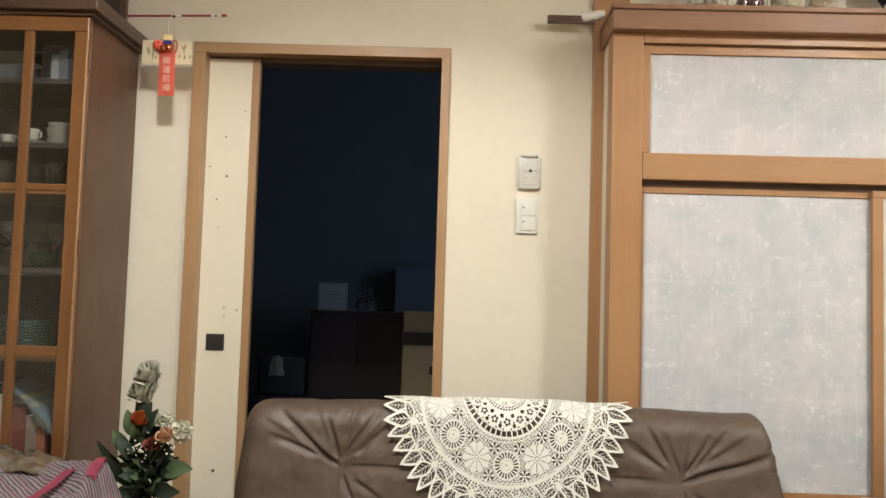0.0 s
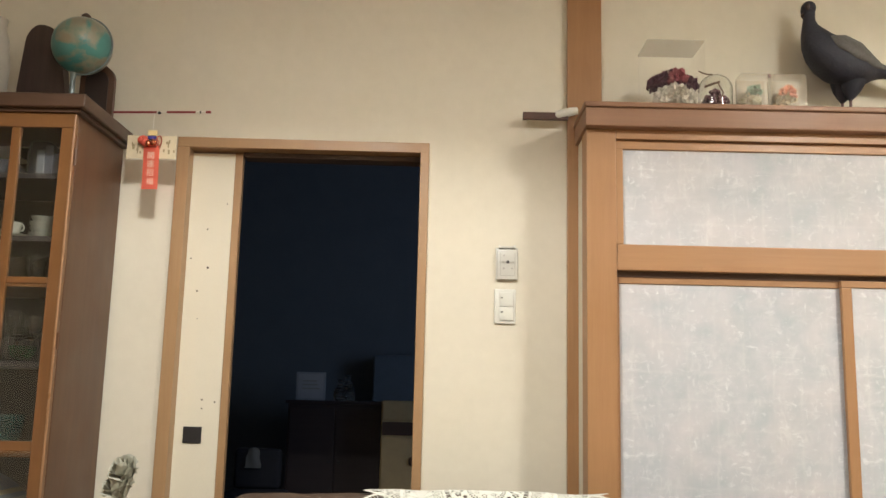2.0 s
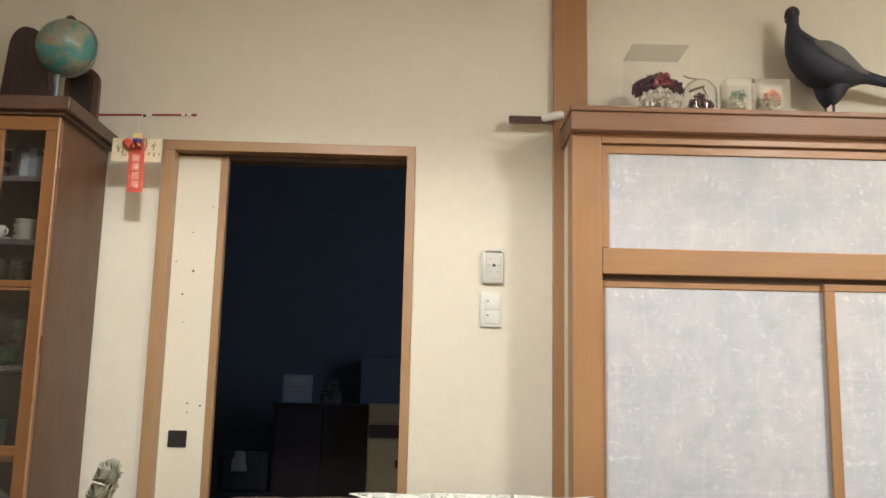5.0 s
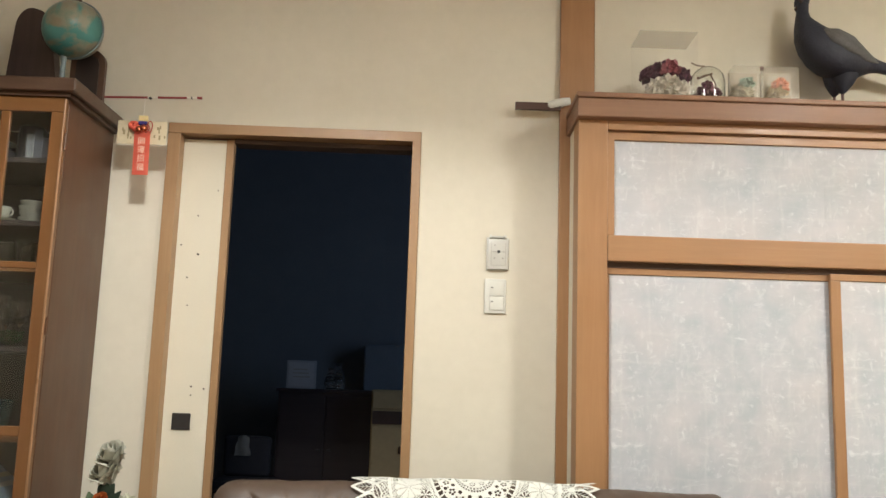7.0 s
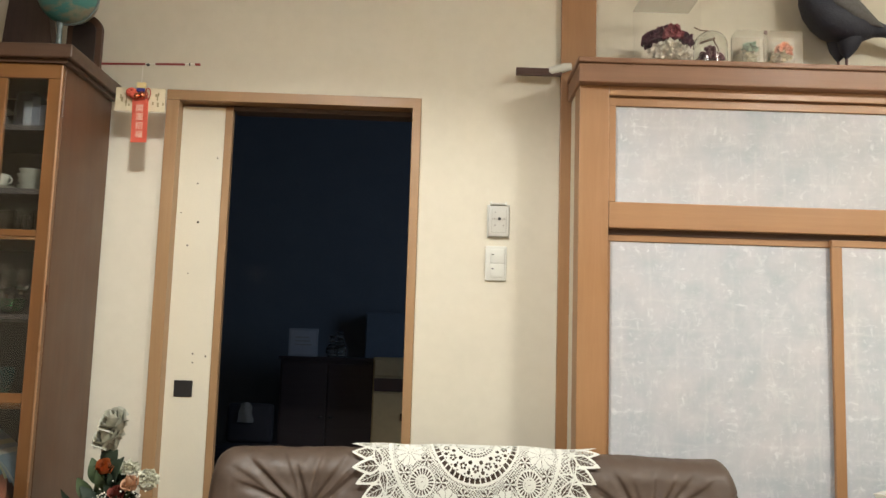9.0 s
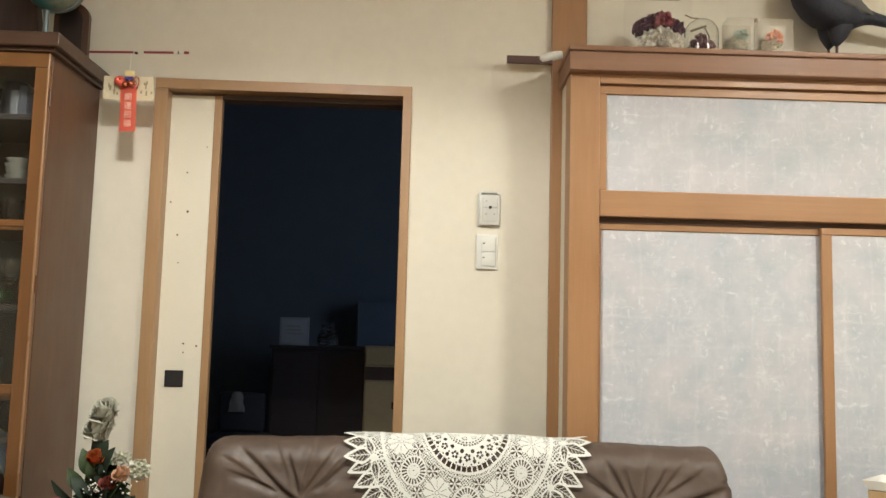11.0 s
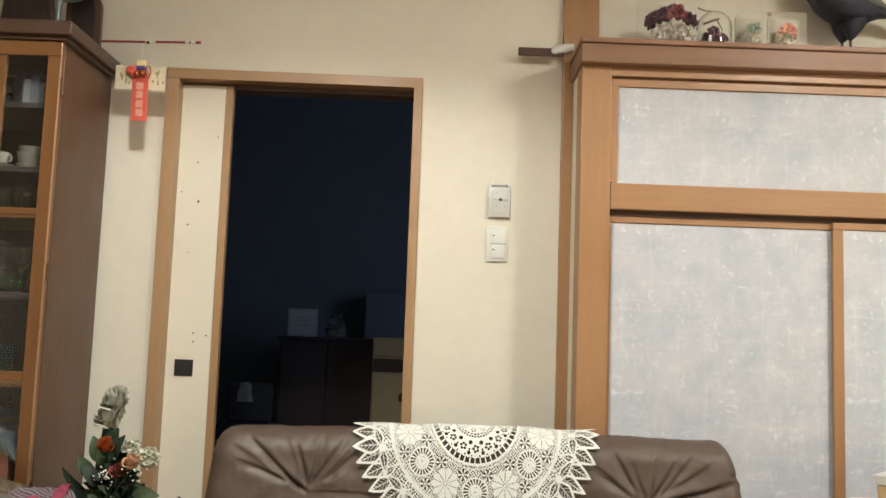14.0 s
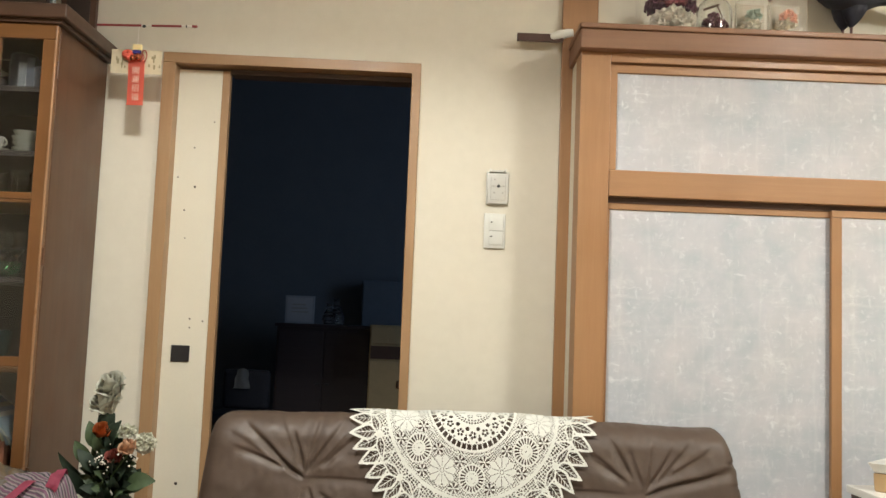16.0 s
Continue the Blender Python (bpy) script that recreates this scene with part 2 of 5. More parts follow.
def lathe(profile, x, y, z, n=24, bm=None, idx=0):
    """A turned shape from rows of radius and height."""
    tmp = bmesh.new()
    rings = []
    for r, h in profile:
        if r < 1e-5:
            rings.append([tmp.verts.new((x, y, z + h))])
        else:
            rings.append([tmp.verts.new((x + r * math.cos(2 * math.pi * k / n), y + r * math.sin(2 * math.pi * k / n), z + h)) for k in range(n)])
    for a, b in zip(rings, rings[1:]):
        for k in range(n):
            q = [a[k % len(a)], a[(k + 1) % len(a)], b[(k + 1) % len(b)], b[k % len(b)]]
            q = list(dict.fromkeys(q))
            if len(q) > 2:
                tmp.faces.new(q)
    bmesh.ops.recalc_face_normals(tmp, faces=tmp.faces)
    for f in tmp.faces:
        f.material_index = idx
    return merge(bm, tmp) if bm is not None else tmp


def tube(points, radius, n=10, bm=None, idx=0, flat=1.0):
    """A round bar along points; radius is one number or one for each point."""
    tmp = bmesh.new()
    pts = [Vector(p) for p in points]
    rad = radius if isinstance(radius, (list, tuple)) else [radius] * len(pts)
    rings, side = [], None
    for i, p in enumerate(pts):
        d = (pts[min(i + 1, len(pts) - 1)] - pts[max(i - 1, 0)]).normalized()
        if side is None:
            side = d.orthogonal().normalized()
        side = (side - d * side.dot(d)).normalized()
        up = d.cross(side)
        rings.append([tmp.verts.new(p + rad[i] * (math.cos(2 * math.pi * k / n) * side + flat * math.sin(2 * math.pi * k / n) * up)) for k in range(n)])
    for a, b in zip(rings, rings[1:]):
        for k in range(n):
            tmp.faces.new((a[k], a[(k + 1) % n], b[(k + 1) % n], b[k]))
    tmp.faces.new(rings[0][::-1])
    tmp.faces.new(rings[-1])
    bmesh.ops.recalc_face_normals(tmp, faces=tmp.faces)
    for f in tmp.faces:
        f.material_index = idx
    return merge(bm, tmp) if bm is not None else tmp


def surface(fn, nu, nv, bm=None, closed_u=False, idx=0):
    """A sheet of nu by nv cells; fn gives the place for u and v from 0 to 1."""
    tmp = bmesh.new()
    cols = nu if closed_u else nu + 1
    g = [[tmp.verts.new(fn(i / nu, j / nv)) for j in range(nv + 1)] for i in range(cols)]
    for i in range(nu):
        for j in range(nv):
            a, b = g[i], g[(i + 1) % cols]
            tmp.faces.new((a[j], b[j], b[j + 1], a[j + 1]))
    for f in tmp.faces:
        f.material_index = idx
    return merge(bm, tmp) if bm is not None else tmp


# ---------------------------------------------------------------- the room
WY = 2.93          # face of the far wall
bm = box(-2.6, 2.6, -1.6, WY + 0.1, -0.05, 0)
solid("floor", bm, FLOORING, "brown wooden floor boards", "floor", kind="structure")
solid("ceiling", box(-2.6, 2.6, -1.6, WY + 0.1, 2.55, 2.6), CEIL, "cream papered ceiling", "ceiling", kind="structure")
bm = box(-2.5, -0.925, WY, WY + 0.026, 0, 2.55)
box(-2.5, -0.925, WY + 0.075, WY + 0.1, 0, 2.55, bm=bm)
box(-0.925, -0.076, WY, WY + 0.1, 1.80, 2.55, bm=bm)
box(-0.076, 2.5, WY, WY + 0.1, 0, 2.55, bm=bm)
solid("wall_north", bm, WALL, "cream textured wallpaper wall with a doorway", "wall", kind="structure")
solid("wall_west", box(-2.6, -2.5, -1.6, WY + 0.1, 0, 2.55), WALL, "cream wallpapered side wall", "wall", kind="structure")
solid("wall_east", box(2.5, 2.6, -1.6, WY + 0.1, 0, 2.55), WALL, "cream wallpapered side wall", "wall", kind="structure")
solid("wall_south", box(-2.5, 2.5, -1.6, -1.5, 0, 2.55), WALL, "cream wallpapered rear wall", "wall", kind="structure")

# door frame, slightly out of level
fr = thing("door_frame", (-0.5, WY, 0), "orange-brown varnished wooden frame round an open doorway", "door frame", kind="structure")
part("jamb", box(-0.931, -0.888, WY - 0.014, WY + 0.11, 0, 1.776, 0.002), F_Z, fr)
part("jamb", box(-0.099, -0.069, WY - 0.014, WY + 0.11, 0, 1.775, 0.002), F_Z, fr)
bm = box(-0.931, -0.069, WY - 0.012, WY + 0.112, 1.777, 1.812, 0.002)
for v in bm.verts:
    v.co.z -= 0.004 * (v.co.x + 0.931) / 0.86
part("head", bm, F_X, fr)
bm = box(-0.7155, -0.0995, WY + 0.040, WY + 0.108, 1.759, 1.7765, 0.002)
for v in bm.verts:
    v.co.z -= 0.004 * (v.co.x + 0.931) / 0.86
# track wood darkened in colour to stand for the door head's shadow
part("track", bm, wood("shaded_track_wood", (0.10, 0.072, 0.056), (0.066, 0.046, 0.036), "x", 0.6, 0.0), fr, "sliding-door track coloured dark for the shade under the head")

# sliding door, pushed open into the wall
dr = thing("door_1", (-1.1, WY + 0.05, 0), "cream cloth-covered sliding door pushed open, with pin holes", "door", kind="structure")
DY = WY + 0.036
leaf = part("leaf", box(-1.48, -0.742, DY + 0.003, DY + 0.027, 0.01, 1.768), CLOTH, dr)
part("stile", box(-0.7415, -0.716, DY, DY + 0.03, 0.01, 1.77, 0.002), F_Z, dr)
bm = box(-0.858, -0.797, DY - 0.001, DY + 0.01, 0.783, 0.837, 0.002)
part("finger_pull", bm, BLACK_METAL, dr, "black square metal finger pull")
PIN = plain("pin_hole", (0.05, 0.035, 0.025), 0.9)
for x, z, r in ((-0.813, 1.367, 0.004), (-0.872, 1.398, 0.0025), (-0.844, 1.287, 0.003), (-0.822, 1.50, 0.0025), (-0.836, 1.193, 0.002),
                (-0.803, 0.925, 0.003), (-0.760, 0.918, 0.003), (-0.802, 0.896, 0.0025), (-0.815, 0.388, 0.005), (-0.76, 1.59, 0.002)):
    part("pin_hole", tube([(x, DY + 0.001, z), (x, DY + 0.006, z)], r, 8), PIN, leaf, "dark pin hole")

# pillar beside the closet and the closet itself
solid("pillar", box(0.401, 0.52, WY - 0.022, WY + 0.0, 0, 2.55, 0.003), W_Z, "square orange-brown wooden wall pillar", "pillar", kind="structure")
CF = 2.71          # face of the closet's frame
CX0, CX1 = 0.434, 2.46
cl = thing("closet", (1.4, WY - 0.1, 0), "built-in closet of varnished orange-brown wood with papered panels", "closet", kind="structure")
part("post", box(CX0, 0.528, CF, CF + 0.095, 0, 1.8075, 0.003), W_Z, cl)
part("side_panel", box(CX0 + 0.004, CX0 + 0.02, CF + 0.095, WY - 0.022, 0, 1.8075), WALL, cl, "cream plaster side panel")
part("cornice", box(CX0 - 0.008, CX1, CF - 0.034, WY, 1.808, 1.8685, 0.004), W_SHADED, cl)
part("ledge_board", box(CX0 - 0.012, CX1, CF - 0.042, WY, 1.869, 1.886, 0.004), W_SHADED, cl)
part("frieze", box(0.5285, CX1, CF + 0.001, CF + 0.05, 1.777, 1.8075, 0.002), W_X, cl)
part("frieze_groove", box(0.5285, CX1, CF + 0.020, CF + 0.05, 1.770, 1.7765), W_X, cl)
# upper fixed panel
part("transom_head", box(0.5285, CX1, CF + 0.008, CF + 0.035, 1.745, 1.7695, 0.002), W_X, cl)
part("transom_bead", box(0.5282, 0.550, CF + 0.004, CF + 0.034, 1.437, 1.7445, 0.002), W_Z, cl)
part("middle_rail", box(0.5285, CX1, CF - 0.002, CF + 0.06, 1.354, 1.436, 0.004), W_X, cl)
x = 0.5505
for wdt in (0.325, 0.345, 0.345, 0.345, 0.345, 0.21):
    part("paper_sheet", box(x, x + wdt - 0.0002, CF + 0.016, CF + 0.03, 1.4365, 1.7445), WASHI, cl, "blue-grey washi paper with white fibres")
    x += wdt
# dark board in place of the shade under the middle rail
part("groove_shadow_board", box(0.5285, CX1, CF + 0.022, CF + 0.06, 1.336, 1.3535), DARK_LINE, cl, "board over the door track, coloured dark for the groove's shade")
part("sill", box(0.5285, CX1, CF - 0.002, CF + 0.08, 0.335, 0.4085, 0.004), W_X, cl)
part("plinth", box(0.5285, CX1, CF + 0.02, CF + 0.06, 0, 0.3345), WALL, cl)


def fusuma(x0, x1, y, lead, label, deep=0.017):
    d = thing("fusuma_door", ((x0 + x1) / 2, y, 0.409), label, "sliding door", "closet doors")
    part("top_rail", box(x0, x1, y, y + deep, 1.316, 1.337, 0.002), W_X, d)
    part("bottom_rail", box(x0, x1, y, y + deep, 0.409, 0.424, 0.002), W_X, d)
    part("stile", box(x0, x0 + lead, y, y + deep, 0.4245, 1.3155, 0.002), W_Z, d)
    part("stile", box(x1 - 0.03, x1, y, y + deep, 0.4245, 1.3155, 0.002), W_Z, d)
    a, b = x0 + lead + 0.0005, x1 - 0.0305
    n = max(1, round((b - a) / 0.34))
    for k in range(n):
        part("paper_sheet", box(a + (b - a) * k / n, a + (b - a) * (k + 1) / n - 0.0002, y + 0.005, y + deep - 0.002, 0.4245, 1.3155), WASHI, d,
             "blue-grey washi paper with white fibres")
    return d


fusuma(0.529, 1.262, CF + 0.026, 0.010, "closed sliding closet door of blue-grey washi paper, rear track")
fusuma(1.224, 2.0, CF + 0.006, 0.032, "closed sliding closet door of blue-grey washi paper, front track")

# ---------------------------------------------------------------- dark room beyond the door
solid("wall_lintel_far", box(-3.2, 1.6, WY + 0.1, WY + 0.12, 2.45, 2.95), FARWALL, "wall above the doorway in the next room, darkened for its gloom", "wall", kind="structure")
solid("floor_far", box(-3.2, 1.6, WY + 0.1, 7.0, -0.05, -0.001), FLOORING, "dark wooden floor of the next room", "floor", kind="structure")
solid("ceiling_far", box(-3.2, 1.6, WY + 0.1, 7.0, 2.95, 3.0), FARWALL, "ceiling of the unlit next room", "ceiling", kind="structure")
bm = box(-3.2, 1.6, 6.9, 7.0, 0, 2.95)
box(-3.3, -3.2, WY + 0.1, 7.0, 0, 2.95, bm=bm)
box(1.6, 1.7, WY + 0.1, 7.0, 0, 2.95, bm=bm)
solid("wall_far", bm, FARWALL, "walls of the unlit next room, darkened for its gloom", "wall", kind="structure")
# ---------------------------------------------------------------- things on the wall
GREY_PLASTIC = plain("grey_plastic_cover", (0.56, 0.555, 0.51), 0.3, 0.04, 60, 0.03)
DOT = plain("dark_plastic", (0.03, 0.03, 0.03), 0.5)
LINE_GREY = plain("shadow_line", (0.40, 0.39, 0.35), 0.7)

h = thing("remote_holder", (0.20, WY, 1.341), "grey-white plastic remote control in a wall holder", "remote control")
part("back_plate", box(0.163, 0.238, WY - 0.008, WY, 1.341, 1.452, 0.004), WHITE_PLASTIC, h, smooth=40)
body = part("body", box(0.167, 0.235, WY - 0.017, WY - 0.0085, 1.343, 1.446, 0.005), GREY_PLASTIC, h, "grey plastic remote body", smooth=40)
part("clip", box(0.172, 0.178, WY - 0.024, WY - 0.004, 1.447, 1.459, 0.0015), WHITE_PLASTIC, h)
part("clip", box(0.222, 0.228, WY - 0.024, WY - 0.004, 1.447, 1.459, 0.0015), WHITE_PLASTIC, h)
part("clip_bar", box(0.179, 0.221, WY - 0.018, WY - 0.006, 1.449, 1.456, 0.002), GREY_PLASTIC, h)
part("button", tube([(0.203, WY - 0.0172, 1.402), (0.203, WY - 0.0205, 1.402)], 0.0052, 14), DOT, body, "round black button")
for bx, bz, r in ((0.187, 1.402, 0.0028), (0.220, 1.402, 0.0028), (0.189, 1.380, 0.0035), (0.217, 1.380, 0.0032), (0.190, 1.424, 0.003)):
    part("button", tube([(bx, WY - 0.0172, bz), (bx, WY - 0.0190, bz)], r, 10), LINE_GREY, body, "small grey button")
for z0, z1 in ((1.4008, 1.4028), (1.3555, 1.357)):
    part("marking", box(0.178, 0.226, WY - 0.0178, WY - 0.0168, z0, z1), LINE_GREY, body)
part("marking", box(0.1775, 0.179, WY - 0.0178, WY - 0.0168, 1.357, 1.434), LINE_GREY, body)
part("marking", box(0.2255, 0.227, WY - 0.0178, WY - 0.0168, 1.357, 1.434), LINE_GREY, body)

s = thing("light_switch", (0.196, WY, 1.196), "white plastic light switch plate with two rockers", "light switch")
part("plate", box(0.160, 0.231, WY - 0.009, WY, 1.196, 1.312, 0.004), WHITE_PLASTIC, s, smooth=40)
for z0, z1 in ((1.2075, 1.2525), (1.2545, 1.3005)):
    r = part("rocker", box(0.177, 0.223, WY - 0.0125, WY - 0.009, z0, z1, 0.0015), WHITE_PLASTIC, s, smooth=40)
    part("indicator", box(0.181, 0.188, WY - 0.0135, WY - 0.0122, (z0 + z1) / 2 + 0.003, (z0 + z1) / 2 + 0.0065), DOT, r, "dark indicator mark")
# grey strips drawn in for the shade in the gaps beside the rockers
part("gap_line", box(0.176, 0.224, WY - 0.0105, WY - 0.0095, 1.2526, 1.2544), LINE_GREY, s)
part("gap_line", box(0.2235, 0.2245, WY - 0.0105, WY - 0.0095, 1.2075, 1.3005), LINE_GREY, s)

# brown bar in a white holder at the closet's corner
BROWN_BAR = wood("deep_brown_wood", (0.085, 0.038, 0.026), (0.05, 0.022, 0.016), "x", 0.4)
b = thing("curtain_rod", (0.33, 2.88, 1.888), "dark brown flat rod end in a white plastic holder", "rod")
part("bar", box(0.246, 0.40, 2.876, 2.893, 1.889, 1.914, 0.002), BROWN_BAR, b)
bm = tube([(0.352, 2.886, 1.900), (0.362, 2.886, 1.905), (0.385, 2.885, 1.912), (0.41, 2.884, 1.920), (0.432, 2.884, 1.924)], [0.006, 0.0150, 0.0162, 0.0150, 0.0125], 16)
part("holder", bm, WHITE_PLASTIC, b, "white plastic holder", smooth=60)

# lucky arrow with a hanging charm
RED = plain("red_lacquer", (0.26, 0.040, 0.035), 0.4, 0.15, 80, 0.05)
RED_PAPER = plain("orange_red_paper", (0.93, 0.22, 0.15), 0.34, 0.05, 90, 0.05)
WHITE_PAPER = plain("white_paper", (0.78, 0.75, 0.68), 0.8, 0.04, 120, 0.1)
CREAM_PAPER = plain("aged_cream_paper", (0.66, 0.58, 0.40), 0.8, 0.12, 60, 0.1)
GOLD = plain("gold_paper", (0.90, 0.74, 0.36), 0.35, 0.1, 90, 0.1, 0.3)
BLUE = plain("blue_braid", (0.05, 0.04, 0.22), 0.7)
PINK_TEXT = plain("pale_pink_print", (0.95, 0.62, 0.48), 0.7)
INK = plain("olive_ink", (0.34, 0.28, 0.16), 0.8)
RY, RZ = 2.67, 1.817
NEAR = 1.0487      # how much further back, and larger, arrow and charm hang
a = thing("lucky_arrow", (-0.92, RY, RZ), "thin red lacquered decorative arrow fixed to the cabinet side", "arrow")
part("shaft", tube([(-1.062, RY, RZ - 0.004), (-0.925, RY, RZ - 0.001)], 0.0036, 10), RED, a, smooth=60)
part("wrapping", tube([(-0.925, RY, RZ - 0.001), (-0.893, RY, RZ)], 0.0022, 10), WHITE_PAPER, a, "white paper wrapping", smooth=60)
part("shaft", tube([(-0.893, RY, RZ), (-0.802, RY, RZ + 0.002)], 0.0036, 10), RED, a, smooth=60)
part("wrapping", tube([(-0.802, RY, RZ + 0.002), (-0.765, RY, RZ + 0.003)], 0.0036, 10), WHITE_PAPER, a, "white paper wrapping", smooth=60)
part("ring", tube([(-0.789, RY, RZ + 0.0022), (-0.785, RY, RZ + 0.0022)], 0.0042, 10), DOT, a)
part("tip", tube([(-0.770, RY, RZ + 0.003), (-0.755, RY, RZ + 0.003)], 0.0042, 10), RED, a, smooth=60)
part("knot", lathe([(0, -0.006), (0.005, -0.003), (0.006, 0.001), (0, 0.005)], -0.916, RY - 0.002, RZ - 0.003, 10), DOT, a)

c = thing("hanging_charm", (-0.935, RY, 1.567), "orange-red hanging paper charm with a bell and a printed card", "charm")
part("string", tube([(-0.933, RY, 1.748), (-0.932, RY, RZ - 0.004)], 0.0012, 6), WHITE_PAPER, c)
part("gold_top", box(-0.946, -0.918, RY - 0.006, RY + 0.004, 1.738, 1.756, 0.002), GOLD, c, "gold paper top")
part("braid", box(-0.945, -0.920, RY - 0.008, RY + 0.004, 1.726, 1.7375, 0.003), BLUE, c, "blue braid band")
COPPER = plain("copper_bell_metal", (0.62, 0.20, 0.10), 0.2, 0.1, 60, 0.0, 0.9)
for dx in (-0.0085, 0.0085):
    part("bell", lathe([(0, -0.010), (0.007, -0.008), (0.0095, -0.002), (0.009, 0.005), (0.005, 0.009), (0, 0.010)], -0.933 + dx, RY - 0.010, 1.712 + 0.15 * dx, 16),
         COPPER, c, "shiny copper bell", smooth=80)
bm = bmesh.new()
for dx, dz, rr in ((-0.027, 0.008, 0.0095), (-0.018, -0.001, 0.0070)):
    loop = [(-0.934 + dx + rr * math.cos(q), RY - 0.004 + 0.004 * math.sin(q), 1.717 + dz + 0.85 * rr * math.sin(q)) for q in [k * math.pi / 8 for k in range(17)]]
    tube(loop, 0.0088, 8, bm=bm, flat=0.8)
part("bow", bm, plain("red_bow_cloth", (0.62, 0.10, 0.06), 0.6, 0.12, 90, 0.1), c, "red cloth bow loop", smooth=80)
bm = bmesh.new()
for dx, dz, rx_, rz_ in ((0.025, 0.002, 0.007, 0.019), (0.012, -0.002, 0.012, 0.013)):
    loop = [(-0.934 + dx + rx_ * math.cos(q), RY - 0.003 + 0.004 * math.sin(2 * q), 1.717 + dz + rz_ * math.sin(q)) for q in [k * math.pi / 8 for k in range(17)]]
    tube(loop, 0.0019, 6, bm=bm)
part("cord_loop", bm, plain("brown_red_cord", (0.40, 0.09, 0.06), 0.7), c, "thin brown-red cord loop", smooth=80)


def strip_at(u, v):
    z = 1.706 - 0.139 * v
    return (-0.957 + 0.051 * u + 0.002 * v, RY - 0.004 + 0.004 * math.sin(2.2 * v) + 0.002 * math.cos(3 * u), z)


bm = surface(strip_at, 6, 16)
bmesh.ops.solidify(bm, geom=bm.faces[:], thickness=0.001)
st = part("paper_strip", bm, RED_PAPER, c, "orange-red paper strip")
for k, glyph in enumerate("開運招福"):
    data = bpy.data.curves.new("glyph", "FONT")
    data.body, data.size, data.align_x, data.align_y, data.extrude = glyph, 0.0245, "CENTER", "CENTER", 0.0003
    tmp = new("glyph_tmp", data)
    me = bpy.data.meshes.new_from_object(tmp.evaluated_get(bpy.context.evaluated_depsgraph_get()))
    bpy.data.objects.remove(tmp)
    bm = bmesh.new()
    bm.from_mesh(me)
    bmesh.ops.rotate(bm, verts=bm.verts, cent=(0, 0, 0), matrix=Matrix.Rotation(radians(90), 3, "X"))
    bmesh.ops.translate(bm, verts=bm.verts, vec=(-0.9305 + 0.0008 * k, RY - 0.0072, 1.672 - 0.0275 * k))
    part("lettering", bm, PINK_TEXT, st, "pale lucky-charm lettering")
card = part("card", box(-1.012, -0.859, RY + 0.006, RY + 0.008, 1.667, 1.741), CREAM_PAPER, c, "cream printed card with olive markings")
rng = random.Random(4)
for k in range(20):
    x = -1.004 + 0.138 * rng.random()
    if -0.958 < x < -0.905:
        continue
    z = 1.678 + 0.045 * rng.random()
    part("print_mark", box(x, x + 0.003 + 0.004 * rng.random(), RY + 0.0052, RY + 0.0061, z, z + 0.006 + 0.012 * rng.random()), INK, card)

for ob in (a, c):
    x, y, z = ob.location
    ob.location, ob.scale = (x * NEAR, y * NEAR, 0.95 + (z - 0.95) * NEAR), (NEAR, NEAR, NEAR)

# ---------------------------------------------------------------- glass-fronted cabinet
CR, CYF, CYB = -1.107, 2.512, 2.90
# near-black wood colour stands for the shade inside, as the panes cast none
INSIDE = wood("shade_dark_wood", (0.022, 0.015, 0.012), (0.012, 0.008, 0.007), "z", 0.6, 0.0)
cab = thing("display_cabinet", (-1.75, 2.7, 0), "tall dark wooden cabinet with reddish glazed doors, half full", "cabinet")
part("side", box(CR - 0.022, CR, CYF + 0.022, CYB, 0.06, 1.756, 0.002), D_Z, cab)
part("side", box(-2.40, -2.378, CYF + 0.022, CYB, 0.06, 1.756, 0.002), D_Z, cab)
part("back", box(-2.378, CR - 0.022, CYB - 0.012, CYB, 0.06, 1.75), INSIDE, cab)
# thin sheet added to darken the side's inner face like shade
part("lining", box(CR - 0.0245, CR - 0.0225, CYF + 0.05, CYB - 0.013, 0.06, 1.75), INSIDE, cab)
part("plinth", box(-2.40, CR, CYF + 0.03, CYB, 0, 0.06), D_X, cab)
bm = box(-2.45, CR + 0.032, CYF - 0.028, CYB, 1.768, 1.810, 0.007, 3)
box(-2.43, CR + 0.014, CYF - 0.010, CYB, 1.7565, 1.7685, 0.003, bm=bm)
part("cornice", bm, D_X, cab, "dark moulded cornice", smooth=35)
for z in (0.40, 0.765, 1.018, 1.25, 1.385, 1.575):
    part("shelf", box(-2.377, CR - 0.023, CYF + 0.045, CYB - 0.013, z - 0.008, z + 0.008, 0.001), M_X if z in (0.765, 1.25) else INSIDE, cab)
GLASS = clear("window_glass", (0.93, 0.96, 0.95), 0.01, 1.45)


